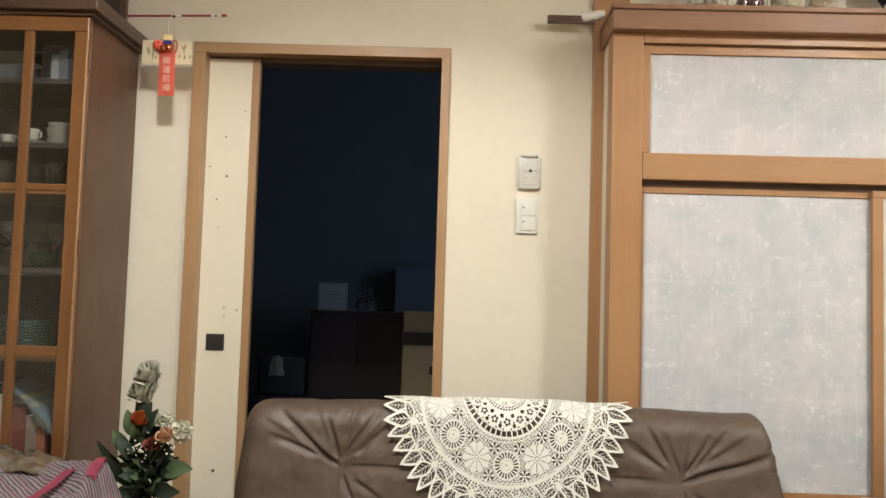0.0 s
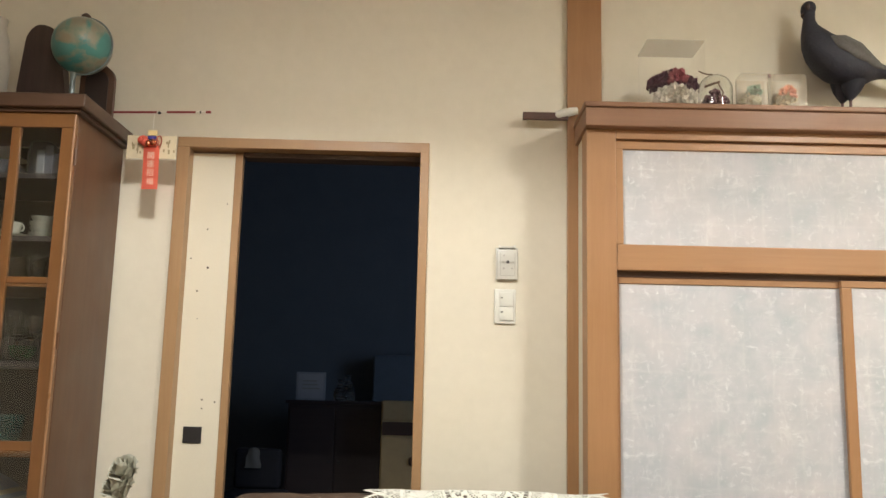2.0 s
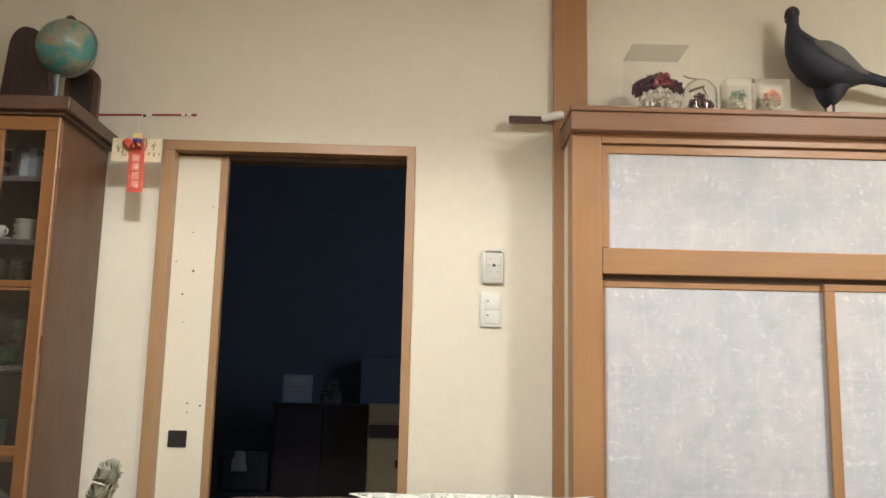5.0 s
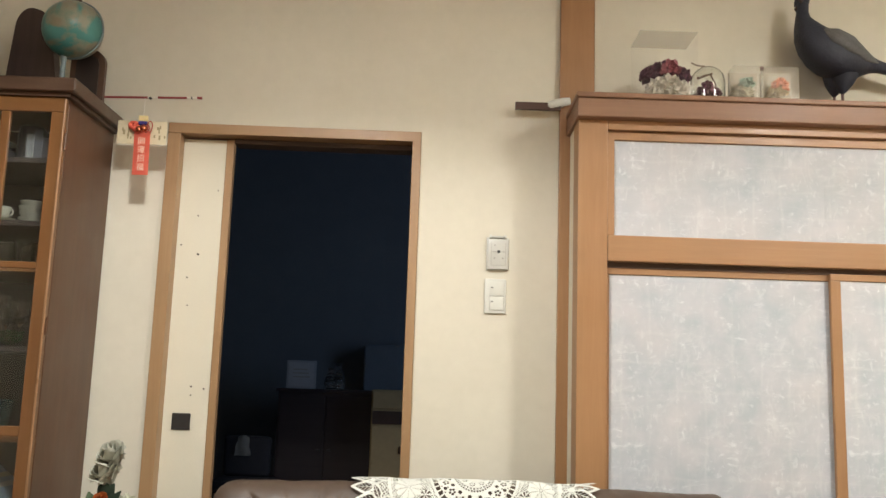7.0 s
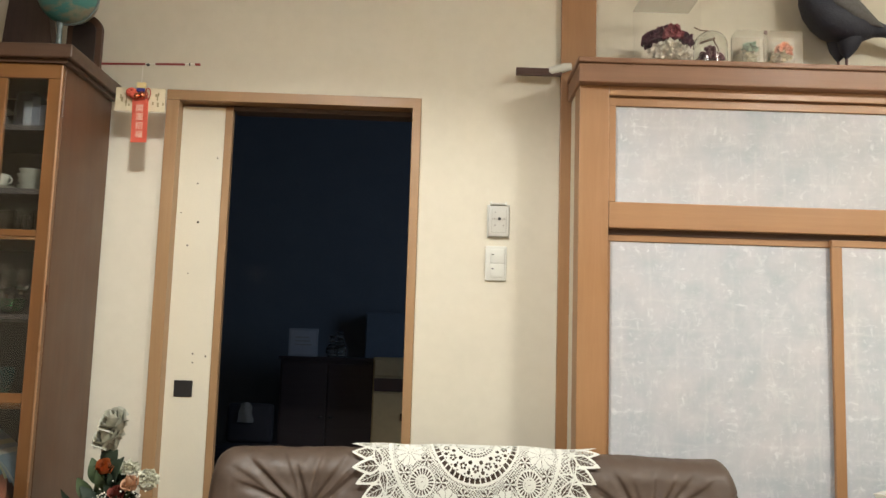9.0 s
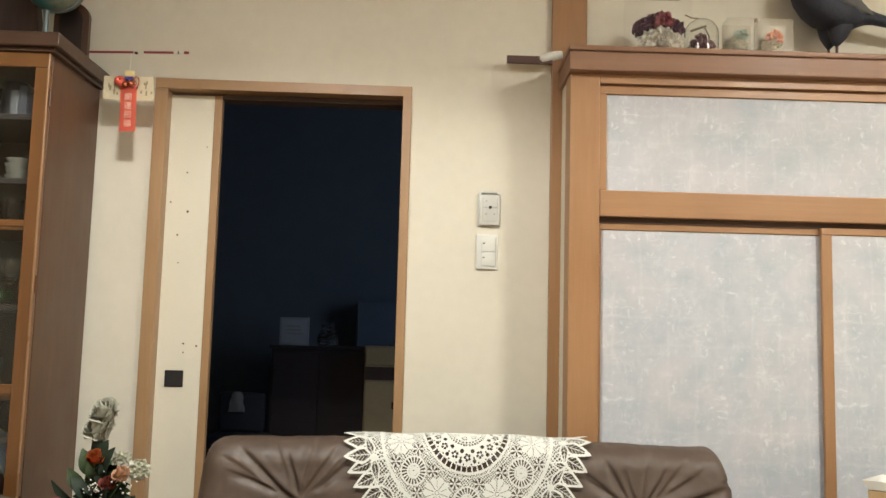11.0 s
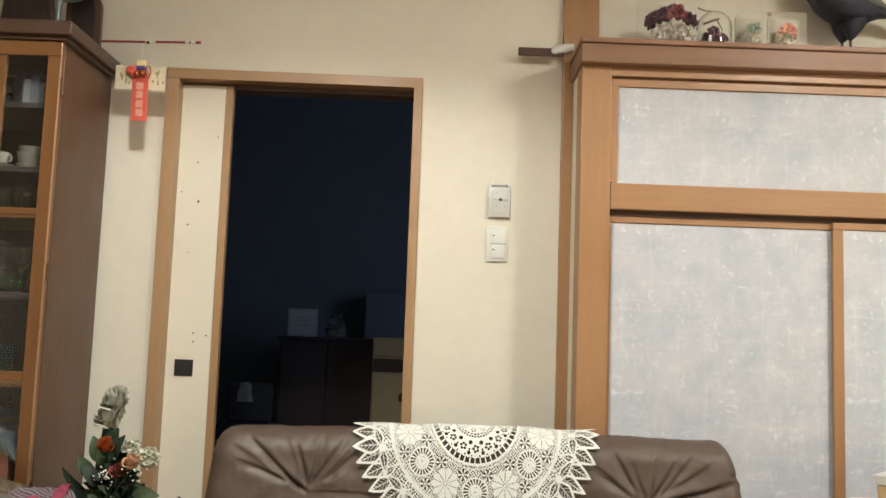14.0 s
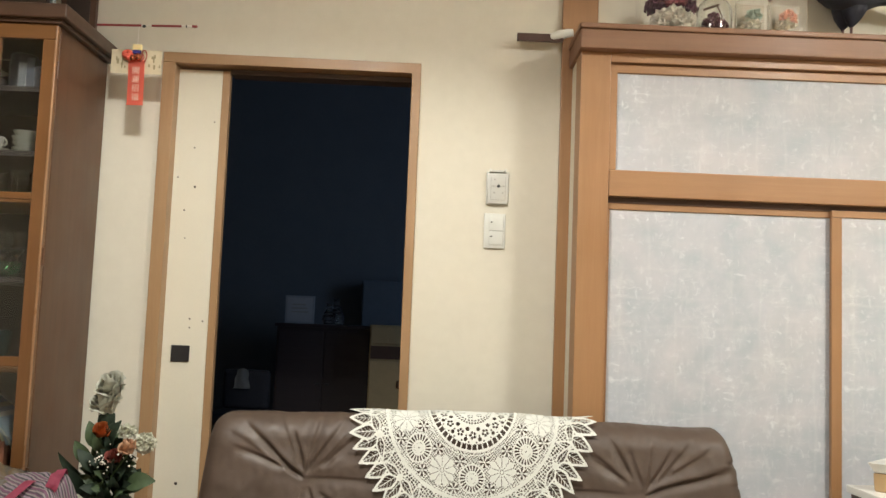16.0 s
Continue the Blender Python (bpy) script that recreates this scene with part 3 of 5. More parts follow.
def glazed_door(x1, sign):
    """A door with three columns and four rows of panes; x1 is its hinge side."""
    w = 0.62
    d = part("door", box(min(x1, x1 + sign * w), max(x1, x1 + sign * w), CYF, CYF + 0.021, 1.712, 1.756, 0.003), M_X, cab, "reddish-brown glazed door")

    def bar(name, a, b, z0, z1, m, y0=0.0, y1=0.021):
        xa, xb = x1 + sign * a, x1 + sign * b
        part(name, box(min(xa, xb), max(xa, xb), CYF + y0, CYF + y1, z0, z1, 0.003), m, d)

    bar("stile", 0.0, 0.040, 0.08, 1.7115, M_Z)
    bar("stile", w - 0.04, w, 0.08, 1.7115, M_Z)
    bar("bottom_rail", 0.0405, w - 0.0405, 0.08, 0.14, M_X)
    bar("mullion", 0.161, 0.188, 0.1405, 1.7115, M_Z, 0.002, 0.019)
    bar("mullion", 0.309, 0.336, 0.1405, 1.7115, M_Z, 0.002, 0.019)
    for z in (0.30, 0.776, 1.247):
        for a, b in ((0.0405, 0.1605), (0.1885, 0.3085), (0.3365, 0.5795)):
            bar("glazing_bar", a, b, z, z + (0.028 if z != 1.247 else 0.020), M_X, 0.003, 0.018)
    for a, b in ((0.0405, 0.1605), (0.1885, 0.3085), (0.3365, 0.5795)):
        for z0, z1 in ((0.1405, 0.2995), (0.3285, 0.7755), (0.8045, 1.2465), (1.2675, 1.7115)):
            xa, xb = x1 + sign * a, x1 + sign * b
            part("pane", box(min(xa, xb), max(xa, xb), CYF + 0.009, CYF + 0.012, z0, z1), GLASS, d, "clear glass pane").visible_shadow = False
    return d


glazed_door(CR - 0.001, -1)
glazed_door(-2.399, 1)
bead = tube([(CR - 0.002, CYF - 0.001, 0.10), (CR - 0.002, CYF - 0.001, 1.75)], 0.0035, 8)
part("edge_bead", bead, wood("pale_worn_edge", (0.34, 0.19, 0.10), (0.24, 0.125, 0.06), "z", 0.3), cab, "worn pale edge bead", smooth=60)
for z in (0.45, 1.06, 1.60):
    part("hinge", tube([(CR + 0.002, CYF + 0.012, z), (CR + 0.002, CYF + 0.012, z + 0.05)], 0.005, 10), D_Z, cab, "dark metal hinge", smooth=60)

# what stands in the cabinet
# white porcelain dimmed in colour, in place of the shade behind the panes
PORCELAIN = plain("shade_dimmed_porcelain", (0.33, 0.32, 0.27), 0.15, 0.03, 60, 0.0)
CRYSTAL = clear("crystal", (0.97, 0.99, 0.98), 0.02, 1.5)
teal = Nodes("teal_glass")
teal.set(Base_Color=(0.36, 0.62, 0.60), Roughness=0.04, Transmission_Weight=0.98, IOR=1.45)
TEAL = teal.m
BOWL = [(0.001, 0.0), (0.016, 0.0), (0.018, 0.004), (0.030, 0.014), (0.036, 0.024), (0.034, 0.0245), (0.028, 0.016), (0.014, 0.007), (0, 0.006)]
for k, (dx, z) in enumerate(((0.0, 1.3935), (0.002, 1.4105), (-0.002, 1.4275), (0.003, 1.444))):
    solid("rice_bowl", lathe(BOWL, -1.247 + dx, 2.66, z, 24), PORCELAIN, "small white porcelain bowl stacked on a cabinet shelf", "bowl", "stacked bowls", smooth=60)
for k in range(2):
    solid("saucer", lathe([(0, 0), (0.020, 0), (0.040, 0.006), (0.043, 0.0085), (0.038, 0.0085), (0.018, 0.004), (0, 0.004)], -1.318, 2.63, 1.3935 + 0.006 * k, 26), PORCELAIN,
          "white porcelain saucer on a cabinet shelf", "saucer", "saucers", smooth=60)
TUMBLER = [(0, 0), (0.024, 0), (0.026, 0.003), (0.031, 0.085), (0.0295, 0.085), (0.0245, 0.008), (0, 0.007)]
GOBLET = [(0, 0), (0.030, 0.0), (0.030, 0.003), (0.006, 0.008), (0.0045, 0.06), (0.018, 0.075), (0.032, 0.105), (0.031, 0.135), (0.0295, 0.135), (0.030, 0.105), (0.015, 0.079), (0, 0.076)]
cup = [(0, 0), (0.014, 0), (0.018, 0.006), (0.024, 0.028), (0.025, 0.036), (0.023, 0.036), (0.021, 0.028), (0.015, 0.008), (0, 0.006)]
for cx, cy, cz, lab in ((-1.318, 2.63, 1.4085, "white porcelain teacup standing on saucers"), (-1.40, 2.66, 1.3935, "white porcelain teacup on a cabinet shelf")):
    tc = thing("teacup", (cx, cy, cz), lab, "cup", "teacups")
    part("bowl", lathe(cup, cx, cy, cz, 24), PORCELAIN, tc, smooth=60)
    part("handle", tube([(cx + 0.022 + 0.010 * math.sin(q), cy, cz + 0.020 + 0.010 * math.cos(q)) for q in [k * math.pi / 8 for k in range(9)]], 0.0028, 8), PORCELAIN, tc, smooth=60)
jar = [(0, 0), (0.028, 0), (0.032, 0.004), (0.034, 0.09), (0.024, 0.108), (0.024, 0.118), (0.022, 0.118), (0.022, 0.106), (0.031, 0.088), (0.029, 0.007), (0, 0.006)]
solid("storage_jar", lathe(jar, -1.345, 2.62, 0.7735, 26), TEAL, "squat teal glass jar on a cabinet shelf", "jar", smooth=50)
solid("glass_pitcher", lathe([(r * 1.15, h * 1.3) for r, h in jar], -1.30, 2.66, 1.0265, 26), CRYSTAL, "clear glass pitcher on a cabinet shelf", "pitcher", smooth=50)
for k, (bx0, bx1, bz) in enumerate(((-1.262, -1.238, 1.70), (-1.2375, -1.212, 1.715), (-1.2115, -1.19, 1.69))):
    solid("slim_box", box(bx0, bx1, 2.615, 2.655, 1.5835, bz - 0.03, 0.002), plain("slim_carton_%s" % "abc"[k], ((0.15, 0.155, 0.16), (0.08, 0.085, 0.10), (0.06, 0.06, 0.07))[k], 0.5, 0.15),
          "slim grey carton standing on the top shelf", "carton", "slim cartons")
rng = random.Random(11)
tum = solid("tumbler", lathe(TUMBLER, -1.24, 2.63, 1.2585, 22), CRYSTAL, "clear glass tumbler on a cabinet shelf", "glass", "cabinet glasses", smooth=50)
gob = solid("goblet", lathe(GOBLET, -1.21, 2.72, 1.0265, 24), CRYSTAL, "clear stemmed wine glass on a cabinet shelf", "glass", "cabinet glasses", smooth=50)
for x, y, z in ((-1.31, 2.66, 1.2585), (-1.385, 2.62, 1.2585), (-1.46, 2.66, 1.2585), (-1.27, 2.75, 1.2585), (-1.18, 2.76, 1.3935), (-1.42, 2.76, 1.3935), (-1.36, 2.63, 0.7735), (-1.44, 2.62, 1.0265)):
    copy_thing(tum, Matrix.Translation((x, y, z)))
for x, y, z in ((-1.285, 2.66, 1.0265), (-1.36, 2.70, 1.0265), (-1.43, 2.74, 1.0265), (-1.22, 2.61, 1.0265), (-1.50, 2.65, 1.0265), (-1.34, 2.60, 1.0265)):
    copy_thing(gob, Matrix.Translation((x, y, z)))
solid("glass_dish", lathe([(0, 0), (0.030, 0), (0.050, 0.02), (0.058, 0.065), (0.060, 0.10), (0.057, 0.10), (0.054, 0.064), (0.046, 0.022), (0.026, 0.006), (0, 0.006)], -1.285, 2.62, 0.7735, 28), TEAL,
      "teal tinted glass dish on a cabinet shelf", "dish", smooth=60)
solid("glass_dish", lathe([(0, 0), (0.022, 0), (0.036, 0.016), (0.040, 0.045), (0.038, 0.045), (0.033, 0.018), (0.02, 0.005), (0, 0.005)], -1.24, 2.60, 1.0265, 28),
      clear("green_glass", (0.45, 0.85, 0.55), 0.04), "pale green glass cup on a cabinet shelf", "cup", smooth=60)
solid("tea_caddy", lathe([(0, 0), (0.040, 0), (0.042, 0.003), (0.042, 0.10), (0.040, 0.103), (0.040, 0.125), (0.036, 0.13), (0, 0.131)], -1.285, 2.70, 1.5835, 26),
      plain("charcoal_tin", (0.045, 0.045, 0.052), 0.35, 0.2), "charcoal grey round tin on the top shelf", "tin", smooth=50)
solid("paper_box", box(-1.255, -1.175, 2.66, 2.74, 1.5835, 1.672, 0.002), plain("slate_box", (0.06, 0.065, 0.08), 0.6, 0.2), "small slate-grey box on the top shelf", "box")


def folded_cloth(u, v):
    return (-1.50 + 0.17 * u, 2.60 + 0.14 * v, 1.655 + 0.012 * math.sin(3.1 * u) + 0.006 * math.sin(9 * u + 5 * v) + 0.008 * math.cos(2 * v))


bm = surface(folded_cloth, 20, 14)
bmesh.ops.solidify(bm, geom=bm.faces[:], thickness=0.022)
solid("folded_cloth", bm, plain("white_linen", (0.68, 0.66, 0.58), 0.9, 0.06, 200, 0.2), "folded white cloth lying on a storage box", "cloth", smooth=50)
solid("storage_box", box(-1.51, -1.33, 2.585, 2.76, 1.5835, 1.632, 0.003), plain("dark_grey_box", (0.05, 0.05, 0.055), 0.6, 0.2), "dark grey flat storage box on a shelf", "box")

# books and magazines leaning in the lower compartment
COVERS = [(0.16, 0.22, 0.28), (0.40, 0.37, 0.20), (0.24, 0.28, 0.30), (0.46, 0.44, 0.36), (0.18, 0.24, 0.28)]


def magazine(k):
    def at(u, v):
        bend = 0.045 * math.sin(math.pi * v * 0.5) ** 2
        return (-1.335 + 0.014 * k + 0.095 * v + bend * 0.7, 2.555 + 0.18 * u, 0.695 - 0.011 * k - 0.10 * v * v - 0.02 * v)
    bmm = surface(at, 4, 12)
    bmesh.ops.solidify(bmm, geom=bmm.faces[:], thickness=0.006)
    return bmm


for k, col in enumerate(COVERS):
    solid("magazine", magazine(k), plain("magazine_cover_%s" % "abcde"[k], col, 0.35, 0.25, 25, 0.0), "bent glossy magazine slumped over upright books", "magazine", "magazines", smooth=60)
for x0, x1, z1, col, lab in ((-1.345, -1.322, 0.655, (0.45, 0.43, 0.40), "white paperback book standing upright in the cabinet"),
                             (-1.3215, -1.252, 0.635, (0.13, 0.036, 0.028), "thick dark red book standing upright in the cabinet"),
                             (-1.2515, -1.222, 0.60, (0.18, 0.15, 0.12), "grey-brown book standing upright in the cabinet"),
                             (-1.2215, -1.195, 0.585, (0.24, 0.085, 0.045), "orange book standing upright in the cabinet")):
    bk = thing("book", ((x0 + x1) / 2, 2.65, 0.4085), lab, "book", "upright books")
    part("cover", box(x0, x1, 2.572, 2.76, 0.4085, z1, 0.002), plain("cover_%d" % int(-x0 * 1000), col, 0.5, 0.15), bk)
    part("pages", box(x0 + 0.003, x1 - 0.003, 2.574, 2.757, z1, z1 + 0.0015), WHITE_PAPER, bk)

# ---------------------------------------------------------------- on top of the cabinet
CT = 1.810


def globe_paint():
    n = Nodes("globe_map")
    v = n.mapped((6.5, 6.5, 6.5), loc=(3.1, 1.7, 0.4))
    land = n.noise(v, 1.0, 5, 0.55, 0.4)
    n.set(Base_Color=n.mix(n.ramp(land, [(0.465, (0, 0, 0)), (0.51, (0.85, 0.85, 0.85))]), n.ramp(n.noise(v, 2, 3), [(0.3, (0.045, 0.19, 0.18)), (0.7, (0.075, 0.25, 0.23))]),
                           n.ramp(n.noise(v, 3, 3), [(0.35, (0.14, 0.20, 0.15)), (0.5, (0.27, 0.25, 0.18)), (0.65, (0.27, 0.20, 0.13))])), Roughness=0.28)
    return n.m


GX, GY, GZ, GR = -1.193, 2.70, 2.042, 0.093
g = thing("globe", (GX, GY, CT), "teal and cream tabletop globe on a stand", "globe")
bm = bmesh.new()
bmesh.ops.create_uvsphere(bm, u_segments=48, v_segments=28, radius=GR)
bmesh.ops.rotate(bm, verts=bm.verts, cent=(0, 0, 0), matrix=Matrix.Rotation(radians(12), 3, "Y"))
bmesh.ops.translate(bm, verts=bm.verts, vec=(GX, GY, GZ))
part("sphere", bm, globe_paint(), g, "teal ocean and cream land map ball", smooth=180)
STAND = plain("teal_grey_metal", (0.17, 0.22, 0.23), 0.35, 0.15, 60, 0.05, 0.3)
arc = [(GX + 0.097 * math.sin(radians(q)), GY, GZ + 0.097 * math.cos(radians(q))) for q in range(-10, 196, 8)]
part("meridian", tube(arc, 0.0028, 8), STAND, g, smooth=60)
part("finial", lathe([(0, 0), (0.015, 0.001), (0.016, 0.008), (0.008, 0.017), (0, 0.019)], GX + 0.004, GY, GZ + 0.093, 16), D_X, g, "dark finial", smooth=60)
part("stem", lathe([(0.011, 0), (0.009, 0.03), (0.008, 0.11), (0.012, 0.133), (0, 0.134)], GX - 0.02, GY, CT + 0.010, 16), STAND, g, smooth=60)
part("foot", lathe([(0, 0), (0.062, 0), (0.063, 0.004), (0.05, 0.011), (0.014, 0.016), (0, 0.016)], GX - 0.02, GY, CT, 28), STAND, g, smooth=50)


def arch_board(x0, x1, y0, y1, z0, z1, n=18):
    """An upright board with a round top."""
    bmm = bmesh.new()
    r = (x1 - x0) / 2
    pts = [(x0, z0), (x1, z0)] + [((x0 + x1) / 2 + r * math.cos(math.pi * k / n), z1 - r * 0.9 + r * 0.9 * math.sin(math.pi * k / n)) for k in range(n + 1)]
    f = bmm.faces.new([bmm.verts.new((x, y0, z)) for x, z in pts])
    out = bmesh.ops.extrude_face_region(bmm, geom=[f])
    bmesh.ops.translate(bmm, verts=[v for v in out["geom"] if isinstance(v, bmesh.types.BMVert)], vec=(0, y1 - y0, 0))
    bmesh.ops.recalc_face_normals(bmm, faces=bmm.faces)
    return bmm


EBONY = wood("ebony", (0.074, 0.047, 0.040), (0.040, 0.025, 0.021), "z", 0.45)
pl = thing("wooden_ornament", (-1.31, 2.80, CT), "tall dark carved wooden ornament with a rounded top", "ornament")
bm = arch_board(-1.435, -1.300, 2.77, 2.815, CT, 2.142)
for v in bm.verts:
    k = max(0.0, min(1.0, (2.142 - v.co.z) / 0.33))
    if v.co.x > -1.367:
        v.co.x += 0.05 * k ** 1.5
    else:
        v.co.x = -1.367 + (v.co.x + 1.367) * (1 - 0.38 * (1 - k))
part("board", bm, EBONY, pl, smooth=40)
part("base", box(-1.43, -1.20, 2.755, 2.83, CT, CT + 0.03, 0.004), EBONY, pl)
pf = thing("arched_frame", (-1.15, 2.80, CT), "small dark brown arched wooden picture frame", "picture frame")
part("frame", arch_board(-1.225, -1.112, 2.782, 2.80, CT, 2.012), wood("walnut", (0.10, 0.052, 0.032), (0.06, 0.03, 0.019), "z", 0.4), pf, smooth=40)
part("opening", arch_board(-1.206, -1.131, 2.7795, 2.7815, CT + 0.03, 1.99), plain("dark_picture", (0.03, 0.022, 0.02), 0.3), pf, "dark picture", smooth=40)
solid("white_vase", lathe([(0, 0), (0.035, 0), (0.048, 0.05), (0.052, 0.14), (0.043, 0.23), (0.03, 0.27), (0.034, 0.30), (0.030, 0.30), (0.024, 0.27), (0, 0.2)], -1.455, 2.66, CT, 28),
      plain("greyish_glaze", (0.40, 0.38, 0.33), 0.3, 0.06), "greyish white porcelain vase on top of the cabinet", "vase", smooth=60)

# ---------------------------------------------------------------- on the closet's ledge
LT = 1.886
SHANK = plain("brown_shank", (0.10, 0.050, 0.045), 0.6, 0.2)
BIRD = plain("black_plumage", (0.017, 0.020, 0.033), 0.62, 0.4, 130, 0.9)
GREYWING = plain("grey_plumage", (0.105, 0.103, 0.100), 0.75, 0.4, 110, 0.9)
BYY = 2.83
bm = bmesh.new()
path = [(1.196, 2.302, 0.003), (1.204, 2.300, 0.014), (1.212, 2.288, 0.0240), (1.213, 2.268, 0.0245), (1.212, 2.246, 0.0245), (1.213, 2.222, 0.0320), (1.220, 2.198, 0.0480),
        (1.232, 2.170, 0.0660), (1.250, 2.142, 0.0810), (1.274, 2.118, 0.0915), (1.302, 2.100, 0.0965), (1.332, 2.087, 0.0940), (1.362, 2.079, 0.0840), (1.390, 2.074, 0.0685),
        (1.412, 2.071, 0.0490), (1.436, 2.068, 0.0350), (1.466, 2.062, 0.0260), (1.54, 2.044, 0.0200), (1.64, 2.020, 0.0140), (1.74, 1.995, 0.002)]
tube([(x, BYY, z) for x, z, r in path], [r for x, z, r in path], 22, bm=bm, flat=0.8)
tube([(1.202, BYY, 2.284), (1.190, BYY, 2.278), (1.185, BYY, 2.266)], [0.009, 0.007, 0.001], 16, bm=bm)
tube([(1.203, BYY, 2.272), (1.194, BYY, 2.258), (1.197, BYY, 2.246)], [0.008, 0.010, 0.004], 14, bm=bm, idx=3)
tube([(1.206, BYY - 0.019, 2.300), (1.200, BYY - 0.019, 2.286), (1.203, BYY - 0.017, 2.270)], [0.003, 0.009, 0.004], 12, bm=bm, idx=3)
crown = bmesh.ops.create_icosphere(bm, subdivisions=3, radius=0.0245)
bmesh.ops.translate(bm, verts=crown["verts"], vec=(1.212, BYY, 2.288))
for dy in (-0.058, 0.058):
    tube([(1.252, BYY + dy * 0.9, 2.165), (1.290, BYY + dy * 1.12, 2.142), (1.340, BYY + dy * 1.14, 2.112), (1.395, BYY + dy * 0.8, 2.084), (1.455, BYY + dy * 0.4, 2.066)],
         [0.010, 0.042, 0.046, 0.030, 0.003], 16, bm=bm, idx=1, flat=0.5)
for k, lx in ((-1, 1.330), (1, 1.316)):
    ly = BYY + 0.015 * k
    tube([(lx + 0.014, ly, 2.056), (lx + 0.010, ly, 2.022), (lx + 0.005, ly, 1.992), (lx + 0.002, ly, 1.968), (lx, ly, 1.955)], [0.050, 0.043, 0.031, 0.014, 0.003], 14, bm=bm)
    tube([(lx + 0.002, ly, 1.975), (lx, ly, 1.893)], [0.005, 0.0045], 8, bm=bm, idx=2)
    for q in (-0.5, 0.0, 0.5):
        tube([(lx, ly, LT + 0.006), (lx - 0.035 * math.cos(q), ly + 0.035 * math.sin(q), LT + 0.004)], [0.004, 0.003], 6, bm=bm, idx=2)
solid("bird_ornament", bm, [BIRD, GREYWING, SHANK, plain("bare_face_skin", (0.045, 0.028, 0.027), 0.7, 0.25)], "black pheasant-shaped ornament standing on the closet ledge", "ornament", smooth=70)


def film(name, color, alpha):
    """Thin clear sheet that lets most light through unbent."""
    n = Nodes(name)
    n.set(Base_Color=color, Roughness=0.4, Alpha=alpha)
    return n.m


rng = random.Random(21)


def petals(center, radius, count, size, squash=0.8, seed=1, bmm=None):
    """A round bloom of small cupped petals."""
    r = random.Random(seed)
    bmm = bmm or bmesh.new()
    for k in range(count):
        q, w = r.uniform(0, 2 * math.pi), math.acos(r.uniform(-0.35, 1))
        d = Vector((math.sin(w) * math.cos(q), math.sin(w) * math.sin(q), math.cos(w)))
        p = Vector(center) + Vector((d.x, d.y, d.z * squash)) * radius * r.uniform(0.55, 1.0)
        side = d.orthogonal().normalized()
        side.rotate(Matrix.Rotation(r.uniform(0, 6.28), 3, d))
        up = (d.cross(side) + d * r.uniform(0.2, 0.9)).normalized()
        s = size * r.uniform(0.7, 1.2)
        a = [p - side * s * 0.3, p - side * s * 0.55 + up * s * 0.5 + d * s * 0.12, p + up * s + d * s * 0.3, p + side * s * 0.55 + up * s * 0.5 + d * s * 0.12, p + side * s * 0.3]
        m = bmm.verts.new(p + up * s * 0.45 - d * s * 0.12)
        vs = [bmm.verts.new(v) for v in a]
        for i in range(5):
            bmm.faces.new((vs[i], vs[(i + 1) % 5], m))
    return bmm


DARKRED = plain("dark_red_petals", (0.14, 0.030, 0.050), 0.75, 0.3, 80)
ROSE = plain("rose_pink_petals", (0.34, 0.10, 0.12), 0.75, 0.2, 80)
WHITEP = plain("white_petals", (0.72, 0.68, 0.60), 0.8, 0.1, 80)

fc = thing("flower_case", (0.725, 2.77, LT), "clear case with dark red, pink and white dried flowers", "flower arrangement")
c0 = (0.631, 0.818, 2.705, 2.85, LT, 2.108)
ac = part("case", box(*c0, 0.002), film("thin_acrylic", (0.80, 0.79, 0.74), 0.03), fc, "clear acrylic case")
# grey sheet added as a lid to imitate the soft shadow on the wall
part("case_lid", box(c0[0], c0[1], c0[2], c0[3], 2.1085, 2.1115, 0.001), film("shadow_patch_film", (0.50, 0.48, 0.42), 0.22), fc, "grey see-through lid standing for a soft shadow patch")
bm = petals((0.680, 2.765, 1.975), 0.036, 420, 0.011, 0.85, 3)
petals((0.770, 2.765, 1.975), 0.036, 420, 0.011, 0.85, 4, bm)
petals((0.722, 2.79, 2.005), 0.036, 360, 0.011, 0.8, 5, bm)
part("dark_flowers", bm, plain("plum_petals", (0.115, 0.034, 0.062), 0.8, 0.3, 80), fc, "dark red dried flowers")
part("pink_flower", petals((0.733, 2.728, 1.988), 0.028, 240, 0.012, 0.9, 6), ROSE, fc, "pink dried flower")
bm = petals((0.70, 2.745, 1.925), 0.034, 460, 0.016, 0.9, 7)
petals((0.73, 2.745, 1.935), 0.036, 460, 0.016, 0.9, 8, bm)
petals((0.765, 2.75, 1.922), 0.032, 420, 0.016, 0.9, 9, bm)
for cx, cz in ((0.70, 1.925), (0.73, 1.932), (0.765, 1.922)):
    h_ = bmesh.ops.create_icosphere(bm, subdivisions=2, radius=0.030)
    bmesh.ops.translate(bm, verts=h_["verts"], vec=(cx, 2.747, cz))
part("white_flowers", bm, WHITEP, fc, "white dried flowers")

dm = thing("glass_dome", (0.859, 2.745, LT), "small glass dome over dark red berries and a twig", "glass dome")
prof = [(0.054, 0.006), (0.055, 0.07)] + [(0.055 * math.cos(radians(q)), 0.07 + 0.053 * math.sin(radians(q))) for q in range(10, 90, 10)] + [(0, 0.123)]
bm = lathe(prof, 0.859, 2.745, LT, 40)
bmesh.ops.solidify(bm, geom=bm.faces[:], thickness=0.0018)
part("dome", bm, CRYSTAL, dm, "clear glass dome", smooth=80).visible_shadow = False
part("base", lathe([(0, 0), (0.058, 0), (0.059, 0.003), (0.056, 0.007), (0, 0.007)], 0.859, 2.745, LT, 40), D_X, dm, "dark wooden base", smooth=50)
